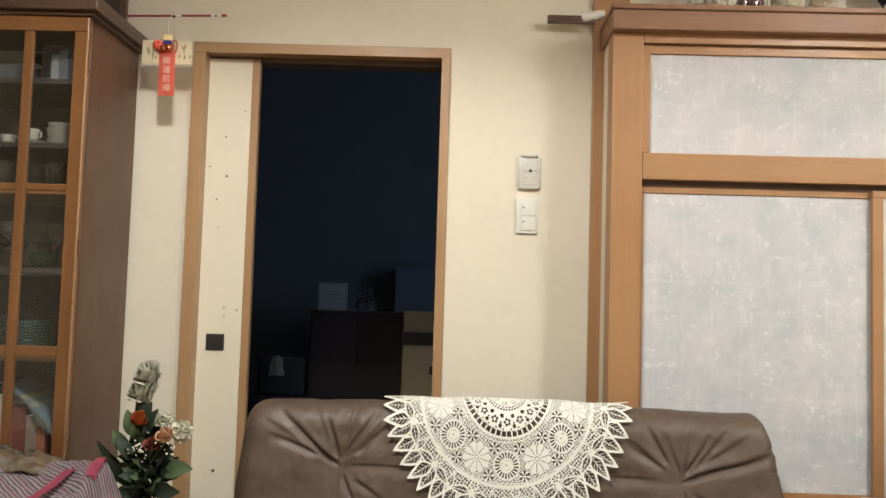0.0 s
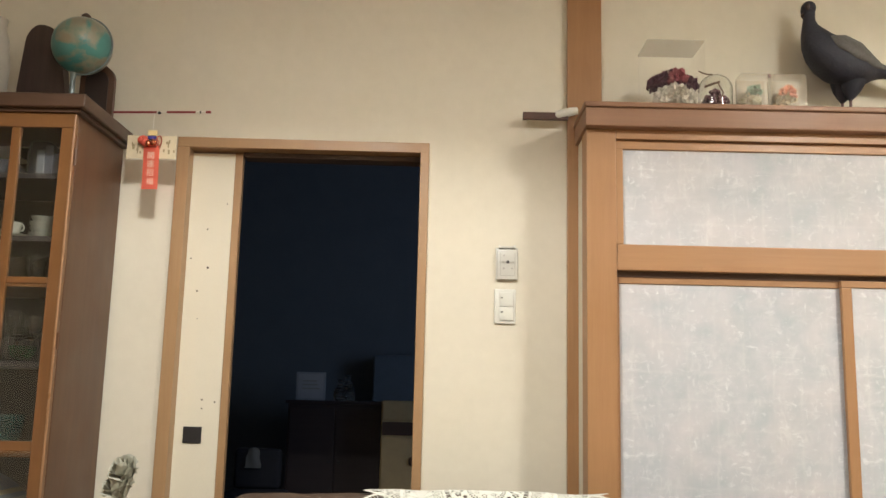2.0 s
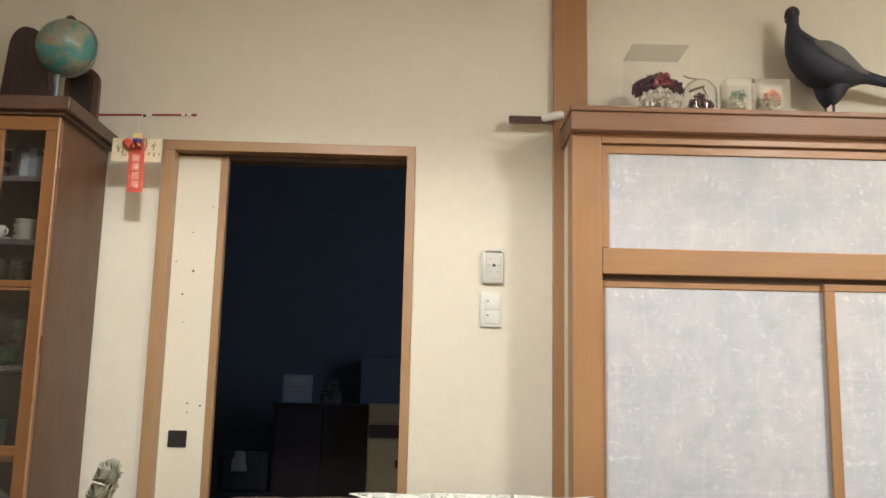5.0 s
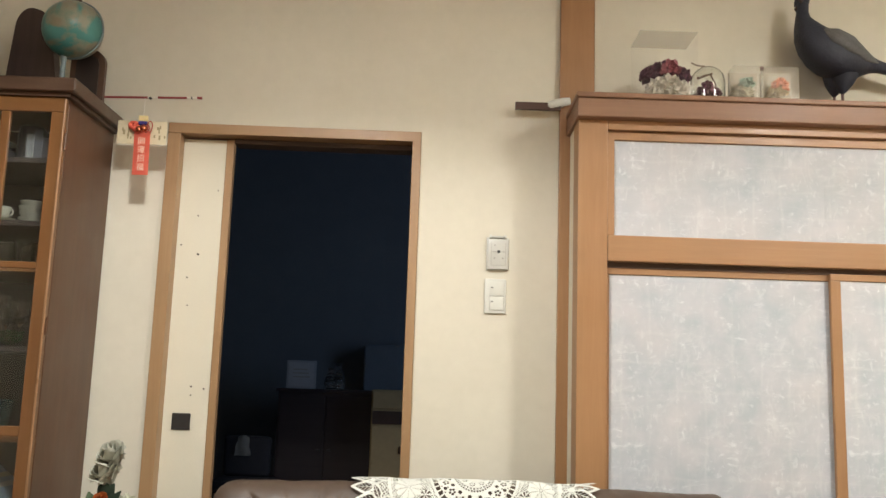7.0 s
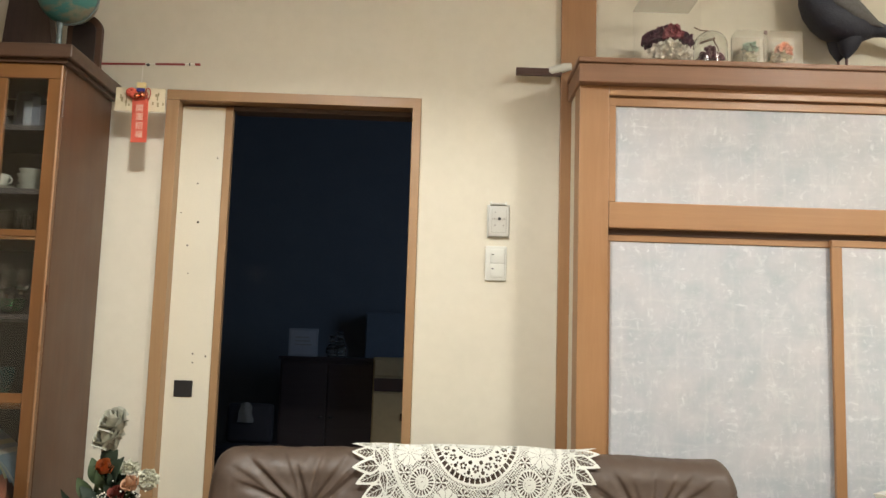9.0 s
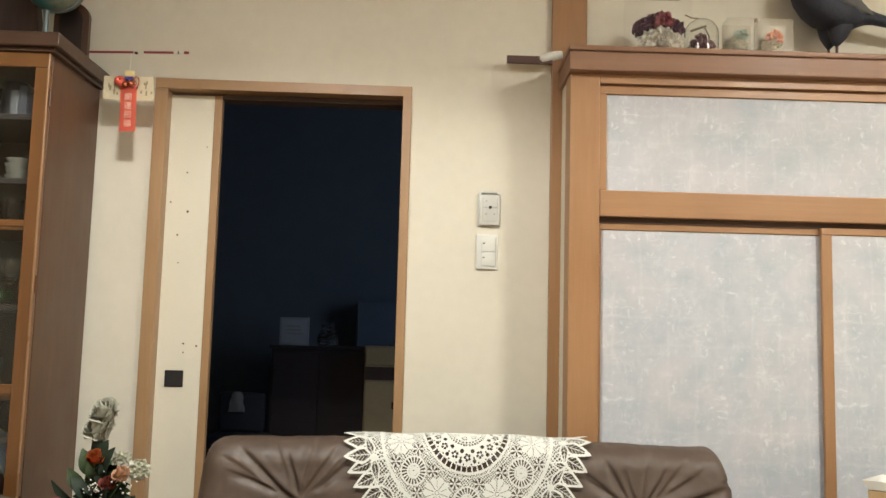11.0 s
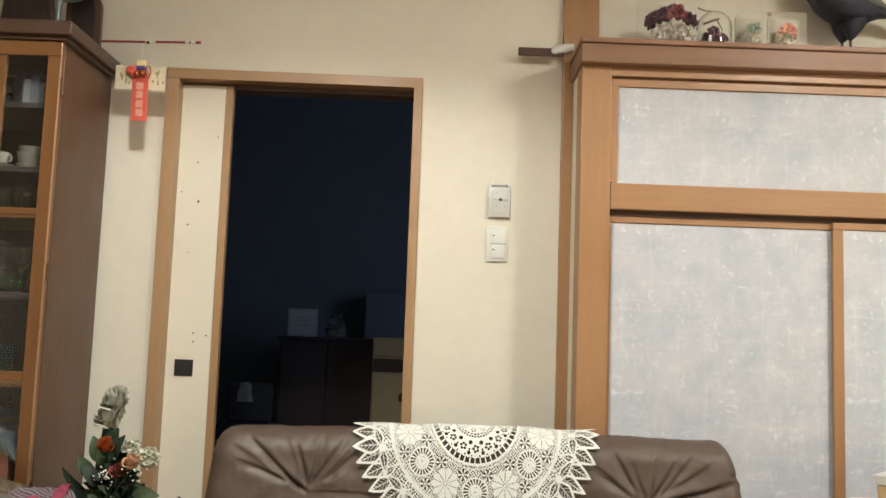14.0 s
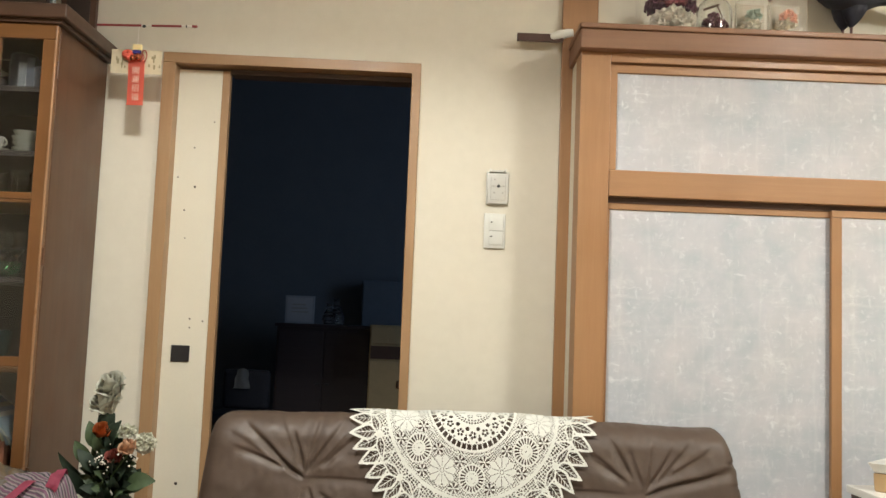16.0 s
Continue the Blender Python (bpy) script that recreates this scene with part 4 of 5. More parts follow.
bm = bmesh.new()
for k in range(60):
    q, rr = rng.uniform(0, 6.28), 0.042 * math.sqrt(rng.random())
    zz = LT + 0.022 + (0.062 * (1 - rr / 0.05)) * rng.random()
    s = bmesh.ops.create_icosphere(bm, subdivisions=1, radius=rng.uniform(0.007, 0.010))
    bmesh.ops.translate(bm, verts=s["verts"], vec=(0.859 + rr * math.cos(q), 2.745 + rr * math.sin(q), zz))
part("berries", bm, plain("dark_berries", (0.085, 0.022, 0.034), 0.4, 0.3), dm, "dark red berries", smooth=180)
part("twig", tube([(0.822, 2.735, LT + 0.078), (0.848, 2.732, LT + 0.088), (0.872, 2.738, LT + 0.098)], 0.004, 7), plain("bark", (0.13, 0.08, 0.05), 0.8), dm, "brown twig")
part("twig", tube([(0.872, 2.73, LT + 0.018), (0.88, 2.73, LT + 0.06), (0.866, 2.733, LT + 0.09)], 0.0025, 7), plain("bark", (0.13, 0.08, 0.05), 0.8), dm, "brown twig")
solid("twig", tube([(0.80, 2.72, LT + 0.125), (0.825, 2.735, LT + 0.122), (0.85, 2.745, LT + 0.1255)], 0.0022, 7), plain("bark", (0.13, 0.08, 0.05), 0.8), "thin brown twig lying on a glass dome", "twig")

for x0, x1, col, core, lab in ((0.936, 1.033, (0.16, 0.30, 0.22), (0.56, 0.52, 0.36), "square frosted case holding a pale green flower"),
                               (1.042, 1.146, (0.72, 0.20, 0.08), (0.58, 0.46, 0.26), "square frosted case holding an orange flower")):
    q = thing("flower_cube", ((x0 + x1) / 2, 2.74, LT), lab, "flower case", "flower cubes")
    part("back_board", box(x0 + 0.002, x1 - 0.002, 2.775, 2.785, LT, LT + 0.118, 0.001), plain("ivory_board", (0.46, 0.42, 0.32), 0.7, 0.05), q, "ivory backing board")
    part("cover", box(x0, x1, 2.715, 2.774, LT, LT + 0.122, 0.003), film("frosted_acrylic", (0.60, 0.54, 0.42), 0.22), q, "frosted clear cover").visible_shadow = False
    cx = (x0 + x1) / 2
    part("flower", petals((cx, 2.740, LT + 0.066), 0.018, 110, 0.013, 0.9, int(cx * 100)), plain("petal_%d" % int(cx * 100), col, 0.7, 0.2), q, "dried flower head")
    part("leaves", petals((cx - 0.008, 2.752, LT + 0.036), 0.024, 50, 0.02, 0.9, int(cx * 77)), plain("core_%d" % int(cx * 100), core, 0.7, 0.2), q, "pale filler flowers")
solid("bead", lathe([(0, 0), (0.006, 0), (0.0065, 0.006), (0.004, 0.012), (0, 0.013)], 1.040, 2.752, LT + 0.122, 12), DARKRED, "tiny dark red bead on a flower case", "bead", smooth=60)

# ---------------------------------------------------------------- sofa
SX0, SX1 = -0.600, 0.837
# each tuft: x, z, then rays of leather folds: reach in x and z, depth, start along the ray
TUFTS = [(-0.329, 0.506, [(-0.172, 0.142, 1.5, 0.00), (-0.192, 0.084, 1.2, 0.06), (-0.036, 0.128, 1.2, 0.02), (0.040, 0.158, 0.9, 0.01), (0.096, 0.155, 1.15, 0.02),
                          (0.113, 0.116, 0.8, 0.03), (0.156, 0.122, 1.0, 0.05), (-0.225, 0.125, 0.5, 0.12), (-0.085, 0.165, 0.45, 0.06), (0.044, -0.085, 1.0, 0.02), (0.115, -0.090, 0.9, 0.05), (-0.02, -0.09, 0.6, 0.02)]),
         (0.597, 0.493, [(0.250, 0.093, 1.5, 0.00), (0.078, 0.135, 1.2, 0.01), (0.030, 0.140, 1.0, 0.02), (-0.037, 0.120, 0.8, 0.02), (-0.095, 0.140, 1.1, 0.05), (-0.140, 0.085, 0.9, 0.05),
                         (0.137, 0.150, 0.9, 0.04), (0.185, 0.140, 0.8, 0.08), (-0.185, 0.125, 0.7, 0.09), (0.02, -0.09, 0.8, 0.02), (0.10, -0.08, 0.6, 0.03)])]


def profile(s):
    """Back cushion seen from its end: y, z and outward normal, s metres forward from its crest along the skin."""
    r, cy, cz, stop = 0.085, 2.556, 0.590, radians(80)
    a = s / r
    if a > stop:
        d = s - stop * r
        ty, tz = -math.cos(stop), -math.sin(stop)
        return cy - r * math.sin(stop) + d * ty, cz + r * math.cos(stop) + d * tz, -math.sin(stop), math.cos(stop)
    if a < -radians(90):
        return cy + r, cz + (s + r * radians(90)), 1.0, 0.0
    return cy - r * math.sin(a), cz + r * math.cos(a), -math.sin(a), math.cos(a)


def crease(x, s):
    """How far the leather is drawn in at a place."""
    z = profile(s)[1] if s > 0.0 else 0.675 - s
    d = 0.0
    for tx, tz, rays in TUFTS:
        px, pz = x - tx, z - tz
        r2 = px * px + pz * pz
        d += 0.006 * math.exp(-r2 / 0.0022)
        if r2 > 0.11:
            continue
        for k, (ax, az, deep, start) in enumerate(rays):
            ln = math.hypot(ax, az)
            ux, uz = ax / ln, az / ln
            t = px * ux + pz * uz
            if t < start or t > ln * 1.12:
                continue
            off = px * uz - pz * ux + 0.0035 * math.sin(t * 26 + k * 1.7) * min(1.0, t / 0.05)
            off = off if ux < 0 else -off        # the steep side of a fold is its upper lip
            fade = max(0.0, 1 - t / (ln * 1.12))
            amp = deep * fade ** 0.55 * min(1.0, (t - start) / 0.03) * min(1.0, fade * 5)
            sharp, wide = 0.0036 + 0.010 * t, 0.007 + 0.055 * t
            d += 0.0088 * amp * math.exp(-(off / (sharp if off > 0 else wide)) ** 2)
            d -= 0.0016 * amp * math.exp(-((off - 2.6 * sharp) / (1.9 * sharp)) ** 2)
    seam = z - (0.504 - 0.011 * max(0.0, min(1.0, x * 4)) + 0.004 * math.sin(x * 17))
    mid = max(0.0, min(1.0, (x + 0.34) / 0.06)) * max(0.0, min(1.0, (0.56 - x) / 0.08))
    d += 0.0032 * mid * math.exp(-(seam / (0.004 if seam > 0 else 0.016)) ** 2) - 0.001 * mid * math.exp(-((abs(seam) - 0.03) / 0.022) ** 2)
    return d


def back_skin(u, v):
    x = SX0 + (SX1 - SX0) * u
    s = -0.5 + 0.92 * v
    y, z, ny, nz = profile(s)
    edge = min(x - SX0, SX1 - x)
    rr = 0.055 if x < 0.12 else 0.036
    pull = 0.0
    if edge < rr:
        pull = rr * (1 - math.sqrt(max(0.0, 1 - (1 - edge / rr) ** 2)))
    d = crease(x, s) if s > -0.05 else 0.0
    lump = 0.004 * noise.noise((x * 6, s * 6, 2.0)) + 0.0024 * noise.noise((x * 17, s * 19, 5.0)) + 0.0011 * noise.noise((x * 46, s * 30, 8.0))
    sag = 0.006 * math.cos((x - 0.123) * 4.4)
    k = -(d + pull) + lump
    flare = ((0.042 if x > 0.12 else 0.020) * max(0.0, min(1.0, (0.67 - z) / 0.22))) * (1 if x > 0.12 else -1) * max(0.0, 1 - edge / 0.2)
    # the fold that runs out over the end of the cushion
    notch = 0.007 * math.exp(-((z - 0.588) / 0.006) ** 2) - 0.004 * math.exp(-((z - 0.570) / 0.012) ** 2) + 0.004 * math.exp(-((z - 0.53) / 0.005) ** 2) if x > 0.5 else 0.0
    return (x + flare - notch * max(0.0, 1 - edge / 0.06), y + k * ny, z + k * nz + sag + 0.0055)


sofa = thing("sofa", (0.12, 2.25, 0), "brown leather two-seat sofa with a tufted, creased back cushion", "sofa")
us = [0.0, 0.0008, 0.002, 0.004, 0.007, 0.011, 0.016, 0.022, 0.03] + [0.04 + 0.92 * k / 520 for k in range(521)] + [0.97, 0.978, 0.984, 0.989, 0.993, 0.996, 0.998, 0.9992, 1.0]
vs = [k / 16 * 0.42 for k in range(16)] + [0.42 + 0.58 * k / 210 for k in range(211)]
bm = bmesh.new()
grid = [[bm.verts.new(back_skin(u, v)) for v in vs] for u in us]
for i in range(len(us) - 1):
    for j in range(len(vs) - 1):
        bm.faces.new((grid[i][j], grid[i][j + 1], grid[i + 1][j + 1], grid[i + 1][j]))
bm.faces.new(grid[0][::-1])
bm.faces.new(grid[-1])
bmesh.ops.recalc_face_normals(bm, faces=bm.faces)
backrest = part("backrest", bm, LEATHER, sofa, smooth=60)
part("base", box(SX0 + 0.03, SX1 - 0.03, 1.78, 2.64, 0.06, 0.24, 0.02, 3), LEATHER, sofa, smooth=50)
for x0, x1 in ((SX0 + 0.01, 0.120), (0.125, SX1 - 0.01)):
    part("seat_cushion", box(x0, x1, 1.75, 2.40, 0.24, 0.40, 0.045, 5), LEATHER, sofa, smooth=60)
for x in (SX0 + 0.08, SX1 - 0.08):
    for y in (1.84, 2.58):
        part("foot", lathe([(0, 0), (0.022, 0), (0.028, 0.06), (0, 0.0605)], x, y, 0, 16), D_Z, sofa, smooth=40)

# ---------------------------------------------------------------- lace doily over the sofa's back
LACE = plain("ivory_cotton_lace", (0.67, 0.675, 0.62), 0.9, 0.05, 300, 0.3)
LX, LR, CELL = 0.124, 0.348, 0.00125


def ring(r, r0, w):
    return np.abs(r - r0) < w / 2


HANG, LEAD = 1.10, 0.005     # the cloth's stretch down the back, and how far its middle hangs forward
nx, ns0, ns1 = int(2 * LR / CELL) + 2, int(-0.075 / CELL), int(LR * 1.1 / CELL) + 4
X, S = np.meshgrid((np.arange(nx) + 0.5) * CELL - LR, ((np.arange(ns0, ns1) + 0.5) * CELL - LEAD) / HANG, indexing="ij")
Rr, Th = np.hypot(X, S), np.arctan2(S, X)
thr = np.zeros(X.shape, bool)
X0, S0 = X, S
X = X0 + 0.0011 * np.sin(S0 * 310 + 1.3 * np.sin(X0 * 90)) + 0.0008 * np.sin(X0 * 140 + S0 * 75)
S = S0 + 0.0011 * np.sin(X0 * 290 + 1.1 * np.sin(S0 * 110)) + 0.0008 * np.sin(S0 * 150 - X0 * 60)


def mesh_of(step, thread):
    return (np.abs(np.mod((X + S) / step, 1) - 0.5) > thread) | (np.abs(np.mod((X - S) / step, 1) - 0.5) > thread)


net, coarse = mesh_of(0.0078, 0.322), mesh_of(0.0105, 0.345)
X, S = X0, S0
thr |= net & (Rr < 0.238)


def spot(r, q):
    """Distance and angle about a place given by its radius and angle."""
    fx, fs = r * math.cos(q), r * math.sin(q)
    return np.hypot(X - fx, S - fs), np.arctan2(S - fs, X - fx)


def turns(an, n):
    return np.mod(an / (2 * np.pi) * n, 1)


def vein_leaf(r0, q0, r1, q1, w, tape):
    """An outlined leaf with fine veins, from one place to another."""
    global thr
    ax, as_ = r0 * math.cos(q0), r0 * math.sin(q0)
    dx, ds = r1 * math.cos(q1) - ax, r1 * math.sin(q1) - as_
    ln = math.hypot(dx, ds)
    ux, us_ = dx / ln, ds / ln
    a, b = ((X - ax) * ux + (S - as_) * us_) / ln, -(X - ax) * us_ + (S - as_) * ux
    t = np.clip(a, 0, 1)
    half = w * np.where(t < 0.42, np.sin(np.clip(t / 0.42, 0, 1) * math.pi / 2) ** 0.8, np.clip(1 - (t - 0.42) / 0.58, 0, 1) ** 0.8)
    ins = (a > 0) & (a < 1) & (np.abs(b) < half)
    rimmed = ins & ((np.abs(b) > half - tape) | (a > 1 - 1.6 * tape / ln) | (a < 0.7 * tape / ln))
    vein = (np.abs(b) < 0.0009) | (np.mod(a * ln / 0.0105 - np.abs(b) / 0.0105, 1) < 0.13)
    thr = np.where(ins, rimmed | (ins & vein), thr)


# middle: small pierced flowers in a solid band, dashes, a ladder ring
SP = 2 * math.pi / 14
thr = np.where(Rr < 0.104, True, thr)


def hole(r, q, size):
    global thr
    thr &= ~(spot(r, q)[0] < size)


for k in range(15):
    q = math.pi / 2 + k * 2 * math.pi / 15
    fx, fs = 0.084 * math.cos(q), 0.084 * math.sin(q)
    for j in range(5):
        qq = q + 0.3 + j * 2 * math.pi / 5
        hx, hs = fx + 0.0066 * math.cos(qq), fs + 0.0066 * math.sin(qq)
        thr &= ~(np.hypot(X - hx, S - hs) < 0.0036)
    q += math.pi / 15
    hole(0.070, q, 0.0056)
    hole(0.0945, q, 0.0050)
    hole(0.0865, q, 0.0026)
    hole(0.1005, q - 0.10, 0.0022)
    hole(0.1005, q + 0.10, 0.0022)
thr &= ~((Rr > 0.050) & (Rr < 0.056) & (turns(Th, 42) > 0.36))
for k in range(7):
    d, an = spot(0.030, k * SP * 2)
    thr &= ~((d < 0.008) & (d > 0.004) & (turns(an, 5) > 0.3))
thr &= ~((Rr > 0.0425) & (Rr < 0.0475) & (turns(Th, 30) > 0.4))
lad = (Rr > 0.1055) & (Rr < 0.1185)
thr = np.where(lad, turns(Th, 48) < 0.24, thr)
thr |= ring(Rr, 0.1215, 0.0065) | ring(Rr, 0.1320, 0.002)
# wheels and solid flowers in turn
for k in range(14):
    q = math.pi / 2 + k * SP
    d, an = spot(0.187, q)
    if k % 2 == 0:
        thr = np.where(d < 0.0355, False, thr)
        thr |= (d < 0.0360) & (d > 0.0318)
        thr |= (d < 0.033) & (np.mod(an / (2 * np.pi) * 21 + d * 11, 1) < 0.46)
        thr |= (d < 0.0185) & (d > 0.0024) & ~((np.abs(d - 0.0125) < 0.0008) & (turns(an, 18) < 0.45))
    else:
        edge = 0.0350 + 0.0035 * np.cos(10 * an)
        slit = (np.abs(turns(an + math.pi / 10, 10) - 0.5) > 0.5 - 0.045 / np.maximum(d / 0.036, 0.25)) & (d > 0.009)
        thr = np.where(d < edge, ~(slit & (np.mod(d / 0.0038, 1) < 0.66)), thr)
        thr &= ~(np.abs(d - 0.0052) < 0.0007)
    q2 = q + SP / 2
    for rr in (0.217, 0.150):
        d, an = spot(rr, q2)
        thr = np.where(d < 0.0140, (np.abs(turns(an, 6) - 0.5) > 0.27) | (d < 0.0025), thr)
thr |= ring(Rr, 0.2385, 0.0095) | ring(Rr, 0.2305, 0.0018)
# outer net with stars, each with side leaves, a pierced ring and four rim leaves
thr = np.where((Rr > 0.243) & (Rr < 0.276), coarse, thr)
thr = np.where(Rr > 0.276, False, thr)
STAR = math.radians(84.4)
for k in range(14):
    q = STAR + k * SP
    for side in (-1, 1):
        for pos, tip in ((1.5, 1.5), (0.42, 0.5)):
            vein_leaf(0.268 if pos < 1 else 0.277, q + side * pos * SP / 4 * (0.55 if pos < 1 else 0.92), LR - 0.003 * (pos > 1), q + side * tip * SP / 4 + 0.02, 0.0205, 0.0064)
for k in range(14):
    q = STAR + k * SP
    for side in (-1, 1):
        vein_leaf(0.270, q, 0.286, q + side * SP * 0.54, 0.0130, 0.0046)
    vein_leaf(0.294, q + SP / 2, 0.243, q + SP / 2 + 0.02, 0.0110, 0.0042)
    d, an = spot(0.251, q)
    thr = np.where(d < 0.0125, (d > 0.0085) | (np.abs(turns(an, 5) - 0.5) > 0.27) | (d < 0.0026), thr)
    d, an = spot(0.271, q)
    thr |= d < 0.0095
thr &= Rr < LR

zone = np.where(Rr < 0.1247, 0, np.where(Rr < 0.2435, 1, np.where(Rr < 0.2905, 2, 100 + np.floor(np.mod(Th - STAR, 2 * np.pi) / SP * 4)))).astype(int)
for k in range(14):
    zone = np.where(spot(0.187, math.pi / 2 + k * SP)[0] < 0.0385, 10 + k, zone)
lace = thing("lace_doily", (LX, 2.55, 0.38), "round ivory crocheted lace doily draped over the sofa back", "doily")
LABELS = {0: ("center_medallion", "openwork centre with a ladder ring"), 1: ("ground_net", "fine lace net"), 2: ("leaf_band", "coarse net band with leaf sprays")}
for zid in np.unique(zone[thr]):
    keep = np.argwhere(thr & (zone == zid))
    if len(keep) < 12:
        continue
    vert_id = -np.ones((nx + 1, ns1 - ns0 + 1), int)
    for di, dj in ((0, 0), (1, 0), (1, 1), (0, 1)):
        vert_id[keep[:, 0] + di, keep[:, 1] + dj] = 1
    used = np.argwhere(vert_id > 0)
    vert_id[used[:, 0], used[:, 1]] = np.arange(len(used))
    co = np.empty((len(used), 3))
    for n_, (i, j) in enumerate(used):
        x, s = LX - LR + i * CELL, (ns0 + j) * CELL
        y, z, ny, nz = profile(s)
        rad = math.hypot(i * CELL - LR, s)
        out = 0.0085 + 0.0022 * math.sin(31 * x + 9 * s) * min(1.0, rad / 0.2) + (0.004 * max(0.0, (rad - 0.30) / 0.05))
        sag = 0.006 * math.cos((x - 0.123) * 4.4)
        out -= 0.2 * crease(x, s) if s > 0 else 0.0
        co[n_] = (x, y + out * ny, z + out * nz + sag + 0.0055)
    faces = np.stack([vert_id[keep[:, 0] + a, keep[:, 1] + b] for a, b in ((0, 0), (0, 1), (1, 1), (1, 0))], 1)
    nm, lb = LABELS.get(int(zid), ("rim_leaf", "") if zid >= 100 else ("flower_motif", "solid flower motif") if zid % 2 else ("wheel_motif", "spoked wheel motif"))
    me = bpy.data.meshes.new(nm)
    me.from_pydata((co - np.array(BASE[lace])).tolist(), [], faces.tolist())
    me.materials.append(LACE)
    piece = new(nm, me)
    piece.parent = lace
    tagged(piece, lb)
    mod = piece.modifiers.new("thread", "SOLIDIFY")
    mod.thickness, mod.offset = 0.0010, 1.0

# ---------------------------------------------------------------- side table with flowers and a striped bag
TT = 0.30
tb = thing("side_table", (-1.08, 2.28, 0), "low dark wooden side table beside the sofa", "side table")
part("tabletop", box(-1.46, -0.70, 1.98, 2.50, TT - 0.025, TT, 0.004), D_X, tb)
for x in (-1.42, -0.74):
    for y in (2.02, 2.46):
        part("leg", box(x - 0.02, x + 0.02, y - 0.02, y + 0.02, 0, TT - 0.0255, 0.003), D_Z, tb)

LEAF = plain("dark_green_leaf", (0.012, 0.026, 0.012), 0.7, 0.5, 50, 0.2)
LEAF2 = plain("mid_green_leaf", (0.046, 0.075, 0.030), 0.65, 0.45, 50, 0.2)
bq = thing("flower_bouquet", (-0.87, 2.42, TT), "mixed artificial bouquet of roses and dark leaves in a vase", "flowers")
part("vase", lathe([(0, 0), (0.045, 0), (0.055, 0.03), (0.058, 0.08), (0.046, 0.125), (0.050, 0.135), (0.045, 0.135), (0.04, 0.12), (0, 0.1)], -0.875, 2.42, TT, 28),
     plain("black_glaze", (0.012, 0.012, 0.020), 0.12, 0.2), bq, "glossy black vase", smooth=60)


def leaf_blade(bmm, base, tip, width, curl=0.2, roll=0.0):
    base, tip = Vector(base), Vector(tip)
    d = tip - base
    side = d.cross(Vector((0, -1, 0.3))).normalized()
    side.rotate(Matrix.Rotation(roll, 3, d.normalized()))
    up = side.cross(d).normalized()
    rows = []
    for k in range(7):
        t = k / 6
        w = width * math.sin(math.pi * min(1, t * 0.93 + 0.05)) ** 0.8 * (1 - 0.25 * t)
        c = base + d * t + up * curl * d.length * math.sin(math.pi * t) * 0.5
        rows.append([bmm.verts.new(c - side * w + up * w * 0.35), bmm.verts.new(c), bmm.verts.new(c + side * w + up * w * 0.35)])
    for a, b in zip(rows, rows[1:]):
        for i in range(2):
            bmm.faces.new((a[i], a[i + 1], b[i + 1], b[i]))


def rose(center, radius, seed, open_=0.6, layers=5):
    """A rose: rings of cupped, curled petals."""
    r = random.Random(seed)
    bmm = bmesh.new()
    c = Vector(center)
    for ly in range(layers):
        n = 3 + ly // 2
        rad = radius * (0.28 + 0.72 * ly / (layers - 1))
        ht = radius * (2.0 - 0.45 * ly / (layers - 1))
        for k in range(n):
            q0 = 2 * math.pi * k / n + r.uniform(-0.25, 0.25) + ly
            half_w = math.pi / n * 1.3

            def petal(u, v, q0=q0, rad=rad, ht=ht, half_w=half_w, ly=ly):
                a = q0 + (u - 0.5) * 2 * half_w
                flare = rad * (0.35 + 0.65 * math.sin(v * 1.45)) + open_ * rad * 0.40 * max(0, v - 0.65) / 0.35 * (ly / layers)
                top = ht * (1 - 0.42 * abs(2 * u - 1) ** 2.6)
                zz = -radius * 0.75 + top * v - 0.25 * radius * open_ * max(0, v - 0.7) * ly
                return (c.x + flare * math.cos(a), c.y + flare * math.sin(a), c.z + zz + 0.08 * radius * math.sin(2 * a + seed + ly) * v + 0.03 * radius * math.sin(5 * a + 2 * ly) * v * v)
            surface(petal, 10, 8, bmm)
    bmesh.ops.rotate(bmm, verts=bmm.verts, cent=c, matrix=Matrix.Rotation(radians(34 + 6 * math.sin(seed)), 3, "X") @ Matrix.Rotation(radians(22 * math.sin(seed * 2.1)), 3, "Y"))
    return bmm


